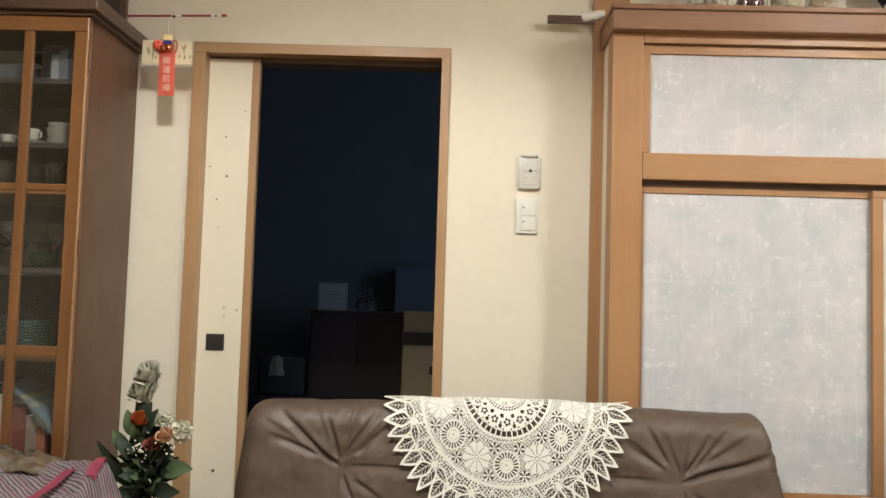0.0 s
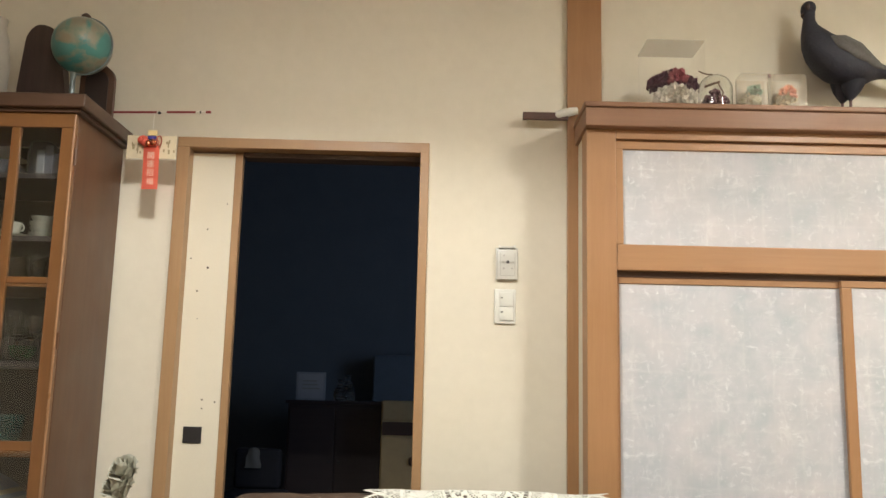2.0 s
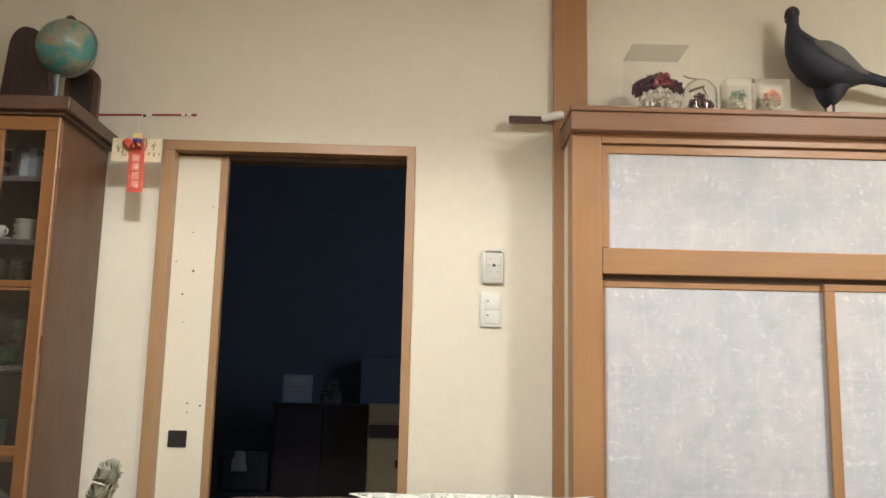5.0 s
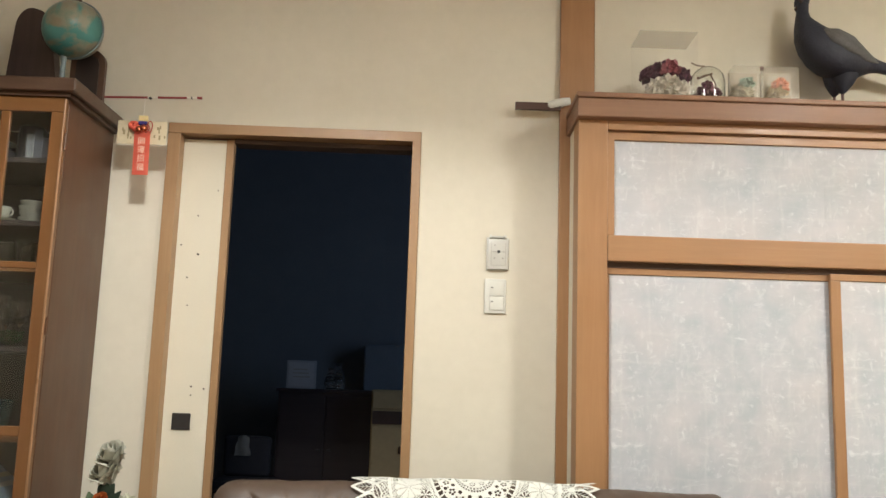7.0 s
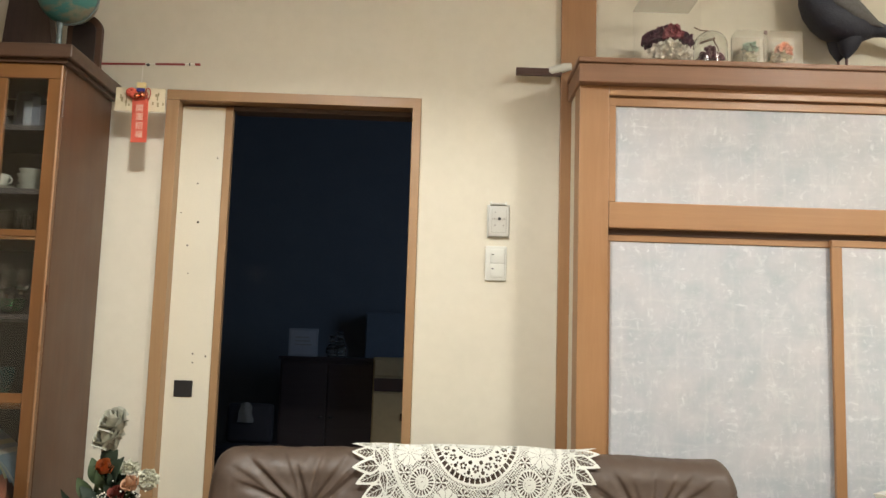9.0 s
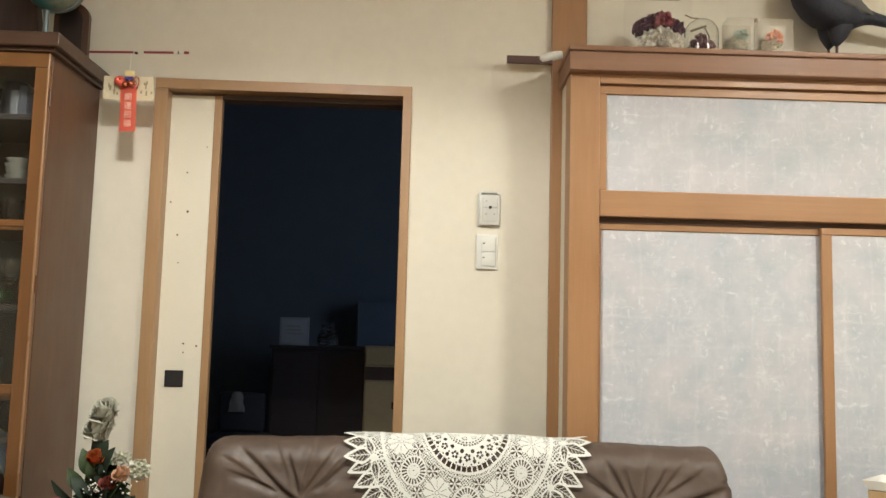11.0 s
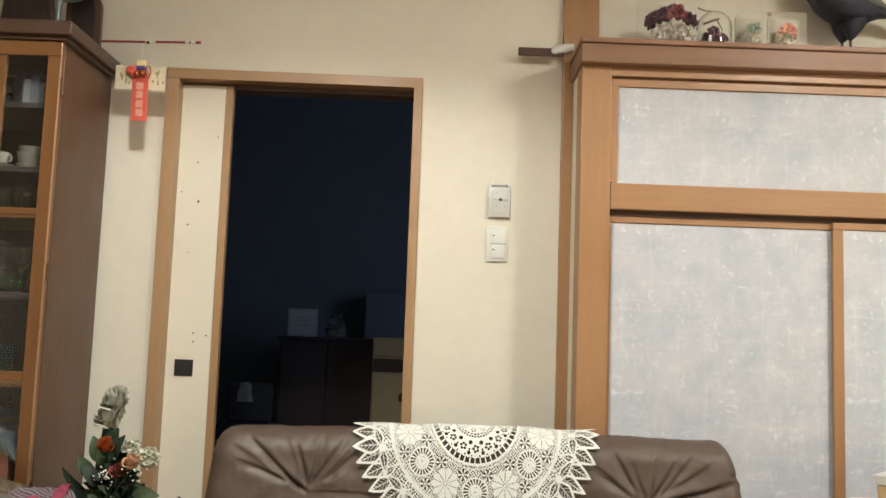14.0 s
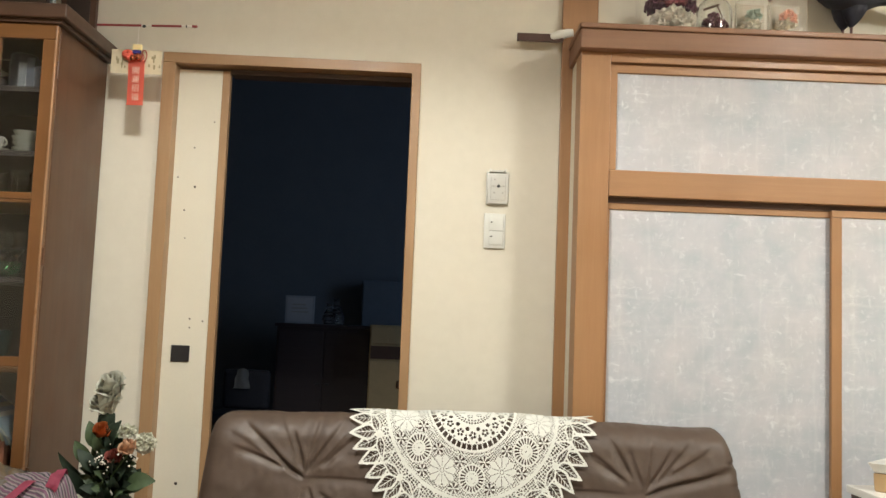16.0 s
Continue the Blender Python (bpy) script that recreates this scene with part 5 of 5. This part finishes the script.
GREYROSE = plain("grey_white_rose", (0.46, 0.46, 0.385), 0.8, 0.22, 60, 0.15)
ORANGE = plain("orange_rose", (0.46, 0.125, 0.030), 0.7, 0.2, 60)
PEACH = plain("peach_rose", (0.56, 0.33, 0.20), 0.75, 0.2, 60)
REDR = plain("red_rose", (0.20, 0.045, 0.032), 0.7, 0.25, 60)
PALE = plain("pale_cream_bloom", (0.58, 0.58, 0.47), 0.8, 0.15, 60)
bqr = random.Random(8)
STEM = plain("green_stem", (0.05, 0.09, 0.03), 0.5, 0.2)
for (x, y, z), r, m, lab, sd in (((-0.850, 2.42, 0.738), 0.034, GREYROSE, "greyish white rose head", 2), ((-0.860, 2.415, 0.692), 0.035, GREYROSE, "greyish white rose head", 5),
                                 ((-0.857, 2.385, 0.624), 0.021, ORANGE, "orange rose bud", 7), ((-0.811, 2.36, 0.563), 0.019, REDR, "dark red rose head", 9),
                                 ((-0.775, 2.36, 0.588), 0.021, PEACH, "peach rose head", 11)):
    part("rose", rose((x, y, z), r, sd, 0.8 if m is not ORANGE else 0.3, 5), m, bq, lab, smooth=60)
    part("stem", tube([(x, y, z - r * 0.7), ((x - 0.875) / 2, y + 0.01, (z + 0.42) / 2), (-0.875, 2.42, 0.42)], 0.0028, 6), STEM, bq)


def filled(b, center, r):
    """Closes the heart of a bloom."""
    h_ = bmesh.ops.create_icosphere(b, subdivisions=2, radius=r)
    bmesh.ops.translate(b, verts=h_["verts"], vec=center)
    return b


part("bloom", filled(petals((-0.742, 2.385, 0.596), 0.027, 700, 0.0085, 0.95, 31), (-0.742, 2.385, 0.594), 0.025), PALE, bq, "pale cream ball-shaped bloom")
part("bloom", petals((-0.795, 2.405, 0.622), 0.016, 110, 0.013, 0.9, 33), PALE, bq, "small pale bloom")
bm = bmesh.new()
for k in range(46):
    cx, cz = ((-0.835, 0.553) if k % 3 else (-0.768, 0.572))
    p = (cx + bqr.gauss(0, 0.014), 2.350 + bqr.gauss(0, 0.008), cz + bqr.gauss(0, 0.012))
    sp = bmesh.ops.create_icosphere(bm, subdivisions=1, radius=bqr.uniform(0.0018, 0.0034))
    bmesh.ops.translate(bm, verts=sp["verts"], vec=p)
tagged(part("baby_breath", bm, WHITEP, bq, "tiny white filler blossoms", smooth=180), kind="stuff")
leaf_rows = [((-0.85, 2.42, 0.615), (-0.870, 2.41, 0.680), 0.022), ((-0.85, 2.41, 0.615), (-0.830, 2.40, 0.672), 0.022), ((-0.85, 2.41, 0.61), (-0.850, 2.40, 0.672), 0.02),
             ((-0.875, 2.40, 0.58), (-0.893, 2.39, 0.650), 0.021), ((-0.835, 2.40, 0.58), (-0.806, 2.385, 0.655), 0.022), ((-0.84, 2.40, 0.59), (-0.828, 2.39, 0.650), 0.018), ((-0.90, 2.42, 0.49), (-0.985, 2.43, 0.560), 0.013),
             ((-0.78, 2.38, 0.490), (-0.700, 2.36, 0.506), 0.026), ((-0.80, 2.37, 0.45), (-0.725, 2.34, 0.450), 0.024), ((-0.89, 2.40, 0.46), (-0.935, 2.38, 0.53), 0.022),
             ((-0.88, 2.39, 0.54), (-0.925, 2.385, 0.598), 0.020), ((-0.87, 2.38, 0.52), (-0.912, 2.375, 0.578), 0.019)]
for base, tip, w in leaf_rows:
    bm = bmesh.new()
    leaf_blade(bm, base, tip, w * 1.1, 0.25, bqr.uniform(-0.5, 0.5))
    part("leaf", bm, LEAF2 if bqr.random() < 0.4 else LEAF, bq, smooth=60)
for k in range(170):
    q = bqr.uniform(0, 2 * math.pi)
    z0 = bqr.uniform(0.42, 0.575)
    wide = 0.085 - 0.20 * max(0.0, z0 - 0.47)
    rr = bqr.uniform(0.02, wide)
    base = (-0.828 + 0.45 * rr * math.cos(q), 2.41 + 0.3 * rr * math.sin(q), z0)
    tip = (-0.826 + 1.1 * rr * math.cos(q), 2.40 + 0.85 * rr * math.sin(q), z0 + bqr.uniform(-0.015, 0.05))
    bm = bmesh.new()
    leaf_blade(bm, base, tip, bqr.uniform(0.010, 0.021), 0.45, bqr.uniform(-0.9, 0.9))
    part("leaf", bm, LEAF2 if bqr.random() < 0.3 else LEAF, bq, smooth=60)


def stripes():
    n = Nodes("striped_cloth")
    v = n.mapped((1, 1, 1), (0, 0, -0.92))
    wv = n.t.nodes.new("ShaderNodeTexWave")
    wv.wave_profile = "SAW"
    wv.inputs["Scale"].default_value, wv.inputs["Distortion"].default_value = 7.6, 0.5
    wv.inputs["Detail"].default_value, wv.inputs["Detail Scale"].default_value = 1, 0.6
    n.link(v, wv.inputs["Vector"])
    dark, pale, purple = (0.038, 0.034, 0.042), (0.22, 0.195, 0.185), (0.125, 0.050, 0.095)
    c = n.ramp(wv.outputs["Fac"], [(0.0, purple), (0.13, purple), (0.15, pale), (0.20, pale), (0.22, dark), (0.33, dark), (0.35, pale), (0.39, pale), (0.41, (0.20, 0.15, 0.19)),
                                   (0.50, (0.20, 0.15, 0.19)), (0.52, dark), (0.60, dark), (0.62, pale), (0.70, pale), (0.72, purple), (0.84, dark), (0.88, pale), (0.93, pale), (1.0, dark)])
    c = n.mix(n.ramp(n.noise(n.mapped(), 9, 3), [(0.45, (0, 0, 0)), (0.7, (0.35, 0.35, 0.35))]), c, (0.24, 0.17, 0.19))
    n.set(Base_Color=c, Roughness=0.75)
    n.bump(n.noise(n.mapped(), 220, 3), 0.25, 0.001)
    return n.m


bag = thing("striped_bag", (-1.13, 2.22, TT), "crumpled purple and grey striped cloth bag with pink straps", "bag")


def heap(u, v):
    x, y = -1.40 + 0.585 * u, 2.02 + 0.38 * v
    e = max(0.0, min(1.0, min(u, 1 - u) / 0.16)) ** 0.6 * max(0.0, min(1.0, min(v * 1.2, 1 - v) / 0.16)) ** 0.5
    z = 0.125 + 0.105 * v + 0.020 * noise.noise((x * 9, y * 8, 1)) + (0.007 + 0.014 * max(0, u - 0.7) / 0.3) * noise.noise((x * 26, y * 24, 4)) + 0.003 * noise.noise((x * 60, y * 55, 3)) - 0.60 * max(0, u - 0.82)
    return (x, y, TT + 0.002 + z * e)


part("cloth", surface(heap, 70, 50), stripes(), bag, smooth=180)
PINK = plain("pink_webbing", (0.40, 0.075, 0.13), 0.7, 0.12, 200, 0.3)


def strap(p0, p1, w):
    def at(u, v):
        x, y = p0[0] + (p1[0] - p0[0]) * u, p0[1] + (p1[1] - p0[1]) * u
        nx_, ny_ = -(p1[1] - p0[1]), p1[0] - p0[0]
        ln = math.hypot(nx_, ny_)
        x, y = x + nx_ / ln * w * (v - 0.5), y + ny_ / ln * w * (v - 0.5)
        zs = [heap((x + a_ + 1.40) / 0.585, (y + b_ - 2.02) / 0.38)[2] for a_ in (-0.03, 0, 0.03) for b_ in (-0.03, 0, 0.03)]
        return (x, y, max(sum(zs) / 9, zs[4] - 0.004) + 0.007 + 0.012 * math.sin(math.pi * u))
    b_ = surface(at, 30, 4)
    bmesh.ops.solidify(b_, geom=b_.faces[:], thickness=0.003)
    return b_


part("strap", strap((-1.010, 2.08), (-0.985, 2.28), 0.030), PINK, bag, "pink webbing strap", smooth=60)
part("strap", strap((-0.925, 2.25), (-0.938, 2.385), 0.024), PINK, bag, "pink webbing strap", smooth=60)


def wrap(u, v):
    x, y = -1.40 + 0.41 * u, 2.27 + 0.17 * v
    return (x, y, 0.495 + 0.055 * math.sin(math.pi * v) * math.sin(math.pi * min(1, u * 1.1)) + 0.022 * noise.noise((x * 21, y * 24, 7)) + 0.01 * noise.noise((x * 50, y * 50, 9)))


PLASTIC_WRAP = Nodes("clear_film")
tint = PLASTIC_WRAP.ramp(PLASTIC_WRAP.noise(PLASTIC_WRAP.mapped(), 22, 3), [(0.35, (0.12, 0.115, 0.105)), (0.5, (0.21, 0.15, 0.09)), (0.65, (0.27, 0.25, 0.22))])
PLASTIC_WRAP.set(Base_Color=tint, Roughness=0.18, Transmission_Weight=0.0, IOR=1.4, Alpha=0.9)
bm = surface(wrap, 40, 24)
bmesh.ops.solidify(bm, geom=bm.faces[:], thickness=0.002)
solid("plastic_wrapper", bm, PLASTIC_WRAP.m, "crinkled brown and grey plastic wrapper lying on a striped bag", "wrapper", smooth=180)

# ---------------------------------------------------------------- white shelf unit beside the sofa
wt = thing("white_shelf_unit", (1.45, 2.15, 0), "low white-topped shelf unit with dark side panels", "shelf unit")
part("top", box(1.166, 1.75, 1.75, 2.50, 0.520, 0.541, 0.003), plain("white_laminate", (0.76, 0.74, 0.68), 0.35, 0.03, 60, 0.03), wt, "white laminate top")
part("side", box(1.176, 1.194, 1.765, 2.49, 0, 0.5195), D_Z, wt, "dark side panel")
part("side", box(1.722, 1.74, 1.765, 2.49, 0, 0.5195), D_Z, wt, "dark side panel")
part("back", box(1.1945, 1.7215, 2.475, 2.49, 0.02, 0.5195), D_Z, wt, "dark back panel")
part("shelf", box(1.1945, 1.7215, 1.77, 2.474, 0.26, 0.278), D_X, wt, "dark shelf")
bm = lathe([(0, 0), (0.092, 0), (0.095, 0.004), (0.098, 0.048), (0.090, 0.048), (0.087, 0.006), (0, 0.006)], 1.290, 2.40, 0.541, 4)
bmesh.ops.bevel(bm, geom=bm.edges[:], offset=0.0012, segments=1, affect="EDGES")
solid("wooden_tub", bm, wood("pale_wood", (0.52, 0.36, 0.19), (0.40, 0.26, 0.13), "z", 0.5, 0.1), "square pale wooden box on a white shelf unit", "box")
bm = lathe([(0, 0), (0.095, 0), (0.099, 0.006), (0.112, 0.022), (0.114, 0.026), (0.108, 0.026), (0.088, 0.011), (0, 0.008)], 1.290, 2.40, 0.5905, 4)
bmesh.ops.bevel(bm, geom=bm.edges[:], offset=0.0015, segments=2, affect="EDGES")
solid("white_dish", bm, plain("bright_white_glaze", (0.72, 0.71, 0.66), 0.2, 0.03, 60, 0.0), "square white dish with a flared rim on a wooden box", "dish", smooth=50)

bx = thing("low_box", (1.13, 2.42, 0), "low dark box with a pale grey lid beside the shelf unit", "box")
part("body", box(1.108, 1.160, 2.10, 2.52, 0, 0.448, 0.003), D_Z, bx)
part("lid", box(1.104, 1.163, 2.09, 2.53, 0.4485, 0.460, 0.003), plain("pale_grey_lid", (0.42, 0.40, 0.37), 0.6), bx, "pale grey lid")

# ---------------------------------------------------------------- next room, seen through the doorway
BLACKISH = wood("very_dark_chest_wood", (0.044, 0.029, 0.030), (0.032, 0.020, 0.022), "x", 0.5, 0.1)
ch = thing("sideboard", (-0.72, 6.2, 0), "very dark wooden sideboard in the unlit next room", "sideboard")
part("body", box(-1.035, -0.395, 6.0, 6.42, 0.05, 0.882, 0.004), BLACKISH, ch)
part("top", box(-1.05, -0.385, 5.985, 6.43, 0.8825, 0.905, 0.004), BLACKISH, ch)
for x0 in (-1.02, -0.71):
    d = part("door", box(x0, x0 + 0.30, 5.988, 5.9995, 0.10, 0.86, 0.004), BLACKISH, ch)
    part("knob", lathe([(0, 0), (0.012, 0.002), (0.012, 0.012), (0, 0.014)], x0 + (0.27 if x0 < -0.9 else 0.03), 5.978, 0.5, 12), BLACK_METAL, d)
pfr = thing("picture_frame", (-0.9, 6.08, 0.905), "pale framed card standing on a dark sideboard", "picture frame")
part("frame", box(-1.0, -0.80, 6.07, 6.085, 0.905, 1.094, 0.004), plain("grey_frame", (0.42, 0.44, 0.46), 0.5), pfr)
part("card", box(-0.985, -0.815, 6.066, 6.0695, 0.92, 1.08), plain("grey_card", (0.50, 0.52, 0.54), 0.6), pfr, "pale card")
for k, zz in enumerate((1.03, 1.005, 0.98)):
    part("text_bar", box(-0.955, -0.86 + 0.01 * k, 6.0645, 6.0655, zz, zz + 0.008), LINE_GREY, pfr)
for x, y, sc in ((-0.70, 6.07, 1.0), (-0.655, 6.12, 1.2), (-0.63, 6.06, 0.8)):
    bm = bmesh.new()
    rings = []
    for k in range(14):
        r_ = (0.028 + 0.014 * math.sin(k * 0.42) + 0.005 * (k % 2)) * sc
        rings.append([bm.verts.new((x + r_ * math.cos(2 * math.pi * (j + 0.5 * (k % 2)) / 12), y + r_ * math.sin(2 * math.pi * (j + 0.5 * (k % 2)) / 12), 0.905 + 0.0112 * k * sc)) for j in range(12)])
    for k in range(13):
        lo, hi = rings[k], rings[k + 1]
        for j in range(12):
            m = (j + 1) % 12
            if k % 2 == 0:
                bm.faces.new((lo[j], lo[m], hi[j]))
                bm.faces.new((lo[m], hi[m], hi[j]))
            else:
                bm.faces.new((lo[j], hi[m], hi[j]))
                bm.faces.new((lo[j], lo[m], hi[m]))
    bm.faces.new(rings[0][::-1])
    bm.faces.new(rings[-1])
    bmesh.ops.recalc_face_normals(bm, faces=bm.faces)
    solid("crystal_vase", bm, CRYSTAL, "cut crystal vase glinting on a dark sideboard", "vase", "crystal vases")
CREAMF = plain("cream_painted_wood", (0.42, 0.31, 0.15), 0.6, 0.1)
cc = thing("cream_drawer_chest", (-0.2, 5.8, 0), "cream painted chest of drawers in the unlit next room", "chest of drawers")
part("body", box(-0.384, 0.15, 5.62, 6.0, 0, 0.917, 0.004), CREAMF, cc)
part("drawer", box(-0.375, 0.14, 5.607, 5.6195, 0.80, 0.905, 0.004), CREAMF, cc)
# no hollow here: the recess's shade is a dark slab on the front
part("recess", box(-0.375, 0.14, 5.612, 5.6195, 0.705, 0.786), DARK_LINE, cc, "dark slab standing for the shade in an open recess")
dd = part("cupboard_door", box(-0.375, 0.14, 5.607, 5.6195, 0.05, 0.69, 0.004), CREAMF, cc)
part("knob", lathe([(0, -0.03), (0.02, -0.02), (0.02, 0.02), (0, 0.03)], -0.185, 5.60, 0.55, 12), DARK_LINE, dd)
hb = thing("tall_cabinet", (-0.2, 6.6, 0), "blue-grey tall cupboard in the unlit next room", "cupboard")
part("body", box(-0.51, 0.4, 6.45, 6.88, 0, 1.235, 0.004), plain("blue_grey_paint", (0.16, 0.19, 0.22), 0.6), hb)
part("door", box(-0.50, -0.06, 6.437, 6.4495, 0.05, 1.22, 0.003), plain("blue_grey_paint", (0.16, 0.19, 0.22), 0.6), hb)
an = thing("office_chair", (-1.08, 5.1, 0), "dark upholstered chair with a white cloth in the next room", "chair")
NAVY = plain("navy_upholstery", (0.014, 0.015, 0.022), 0.9, 0.2, 90)
part("backrest", box(-1.16, -0.90, 5.05, 5.12, 0.42, 0.64, 0.03, 4), NAVY, an, smooth=60)
part("seat", box(-1.18, -0.85, 4.75, 5.10, 0.36, 0.42, 0.025, 4), NAVY, an, smooth=60)
for x in (-1.15, -0.88):
    for y in (4.80, 5.06):
        part("leg", tube([(x, y, 0), (x, y, 0.37)], 0.012, 8), BLACK_METAL, an)
bm = surface(lambda u, v: (-1.050 + (0.066 - 0.022 * v) * (u - 0.5) * 1.4 + 0.003 * math.sin(9 * v), 5.040 - 0.010 * (1 - v) + 0.004 * math.sin(7 * u + 2 * v), 0.535 + 0.112 * v - 0.012 * (2 * u - 1) ** 2 * v), 12, 12)
bmesh.ops.solidify(bm, geom=bm.faces[:], thickness=0.006)
solid("white_towel", bm, plain("white_towel_cloth", (0.28, 0.29, 0.29), 0.9, 0.1, 120, 0.3), "small white towel hung over a chair back", "towel", smooth=60)

# ceiling lamps: one under a deep shade that glows dimly, one with a glowing drum-shaped cover
def glow(name, color, strength):
    n = Nodes(name)
    n.set(Base_Color=(0.8, 0.8, 0.76), Roughness=0.5, Emission_Color=color, Emission_Strength=strength)
    return n.m


x, y, z = LAMP_A
lt = thing("ceiling_lamp", (x, y, 2.338), "round ceiling lamp with a deep translucent shade, switched on", "ceiling lamp", "ceiling lamps")
part("body", lathe([(0, 2.55), (0.305, 2.55), (0.31, 2.50), (0.30, z + 0.025), (0, z + 0.025)], x, y, 0, 40), WHITE_PLASTIC, lt, smooth=40)
part("rim", lathe([(0.295, z + 0.026), (0.295, 2.338), (0.305, 2.338), (0.305, z + 0.026), (0.295, z + 0.026)], x, y, 0, 48), glow("dim_lamp_shade", (1.0, 0.955, 0.96), 8.5), lt, "dimly glowing shade", smooth=40)
x, y, z = LAMP_B
lt = thing("ceiling_lamp", (x, y, z - 0.02), "round white ceiling lamp with a glowing drum cover, switched on", "ceiling lamp", "ceiling lamps")
part("body", lathe([(0, 2.55), (0.20, 2.55), (0.205, 2.54), (0.20, 2.53), (0, 2.53)], x, y, 0, 40), WHITE_PLASTIC, lt, smooth=40)
part("cover", lathe([(0.19, 2.529), (0.19, z - 0.02), (0.182, z - 0.02), (0.182, 2.529), (0.19, 2.529)], x, y, 0, 48), glow("lit_lamp_cover", (1.0, 0.945, 0.86), 54.0), lt, "glowing lamp cover", smooth=40)
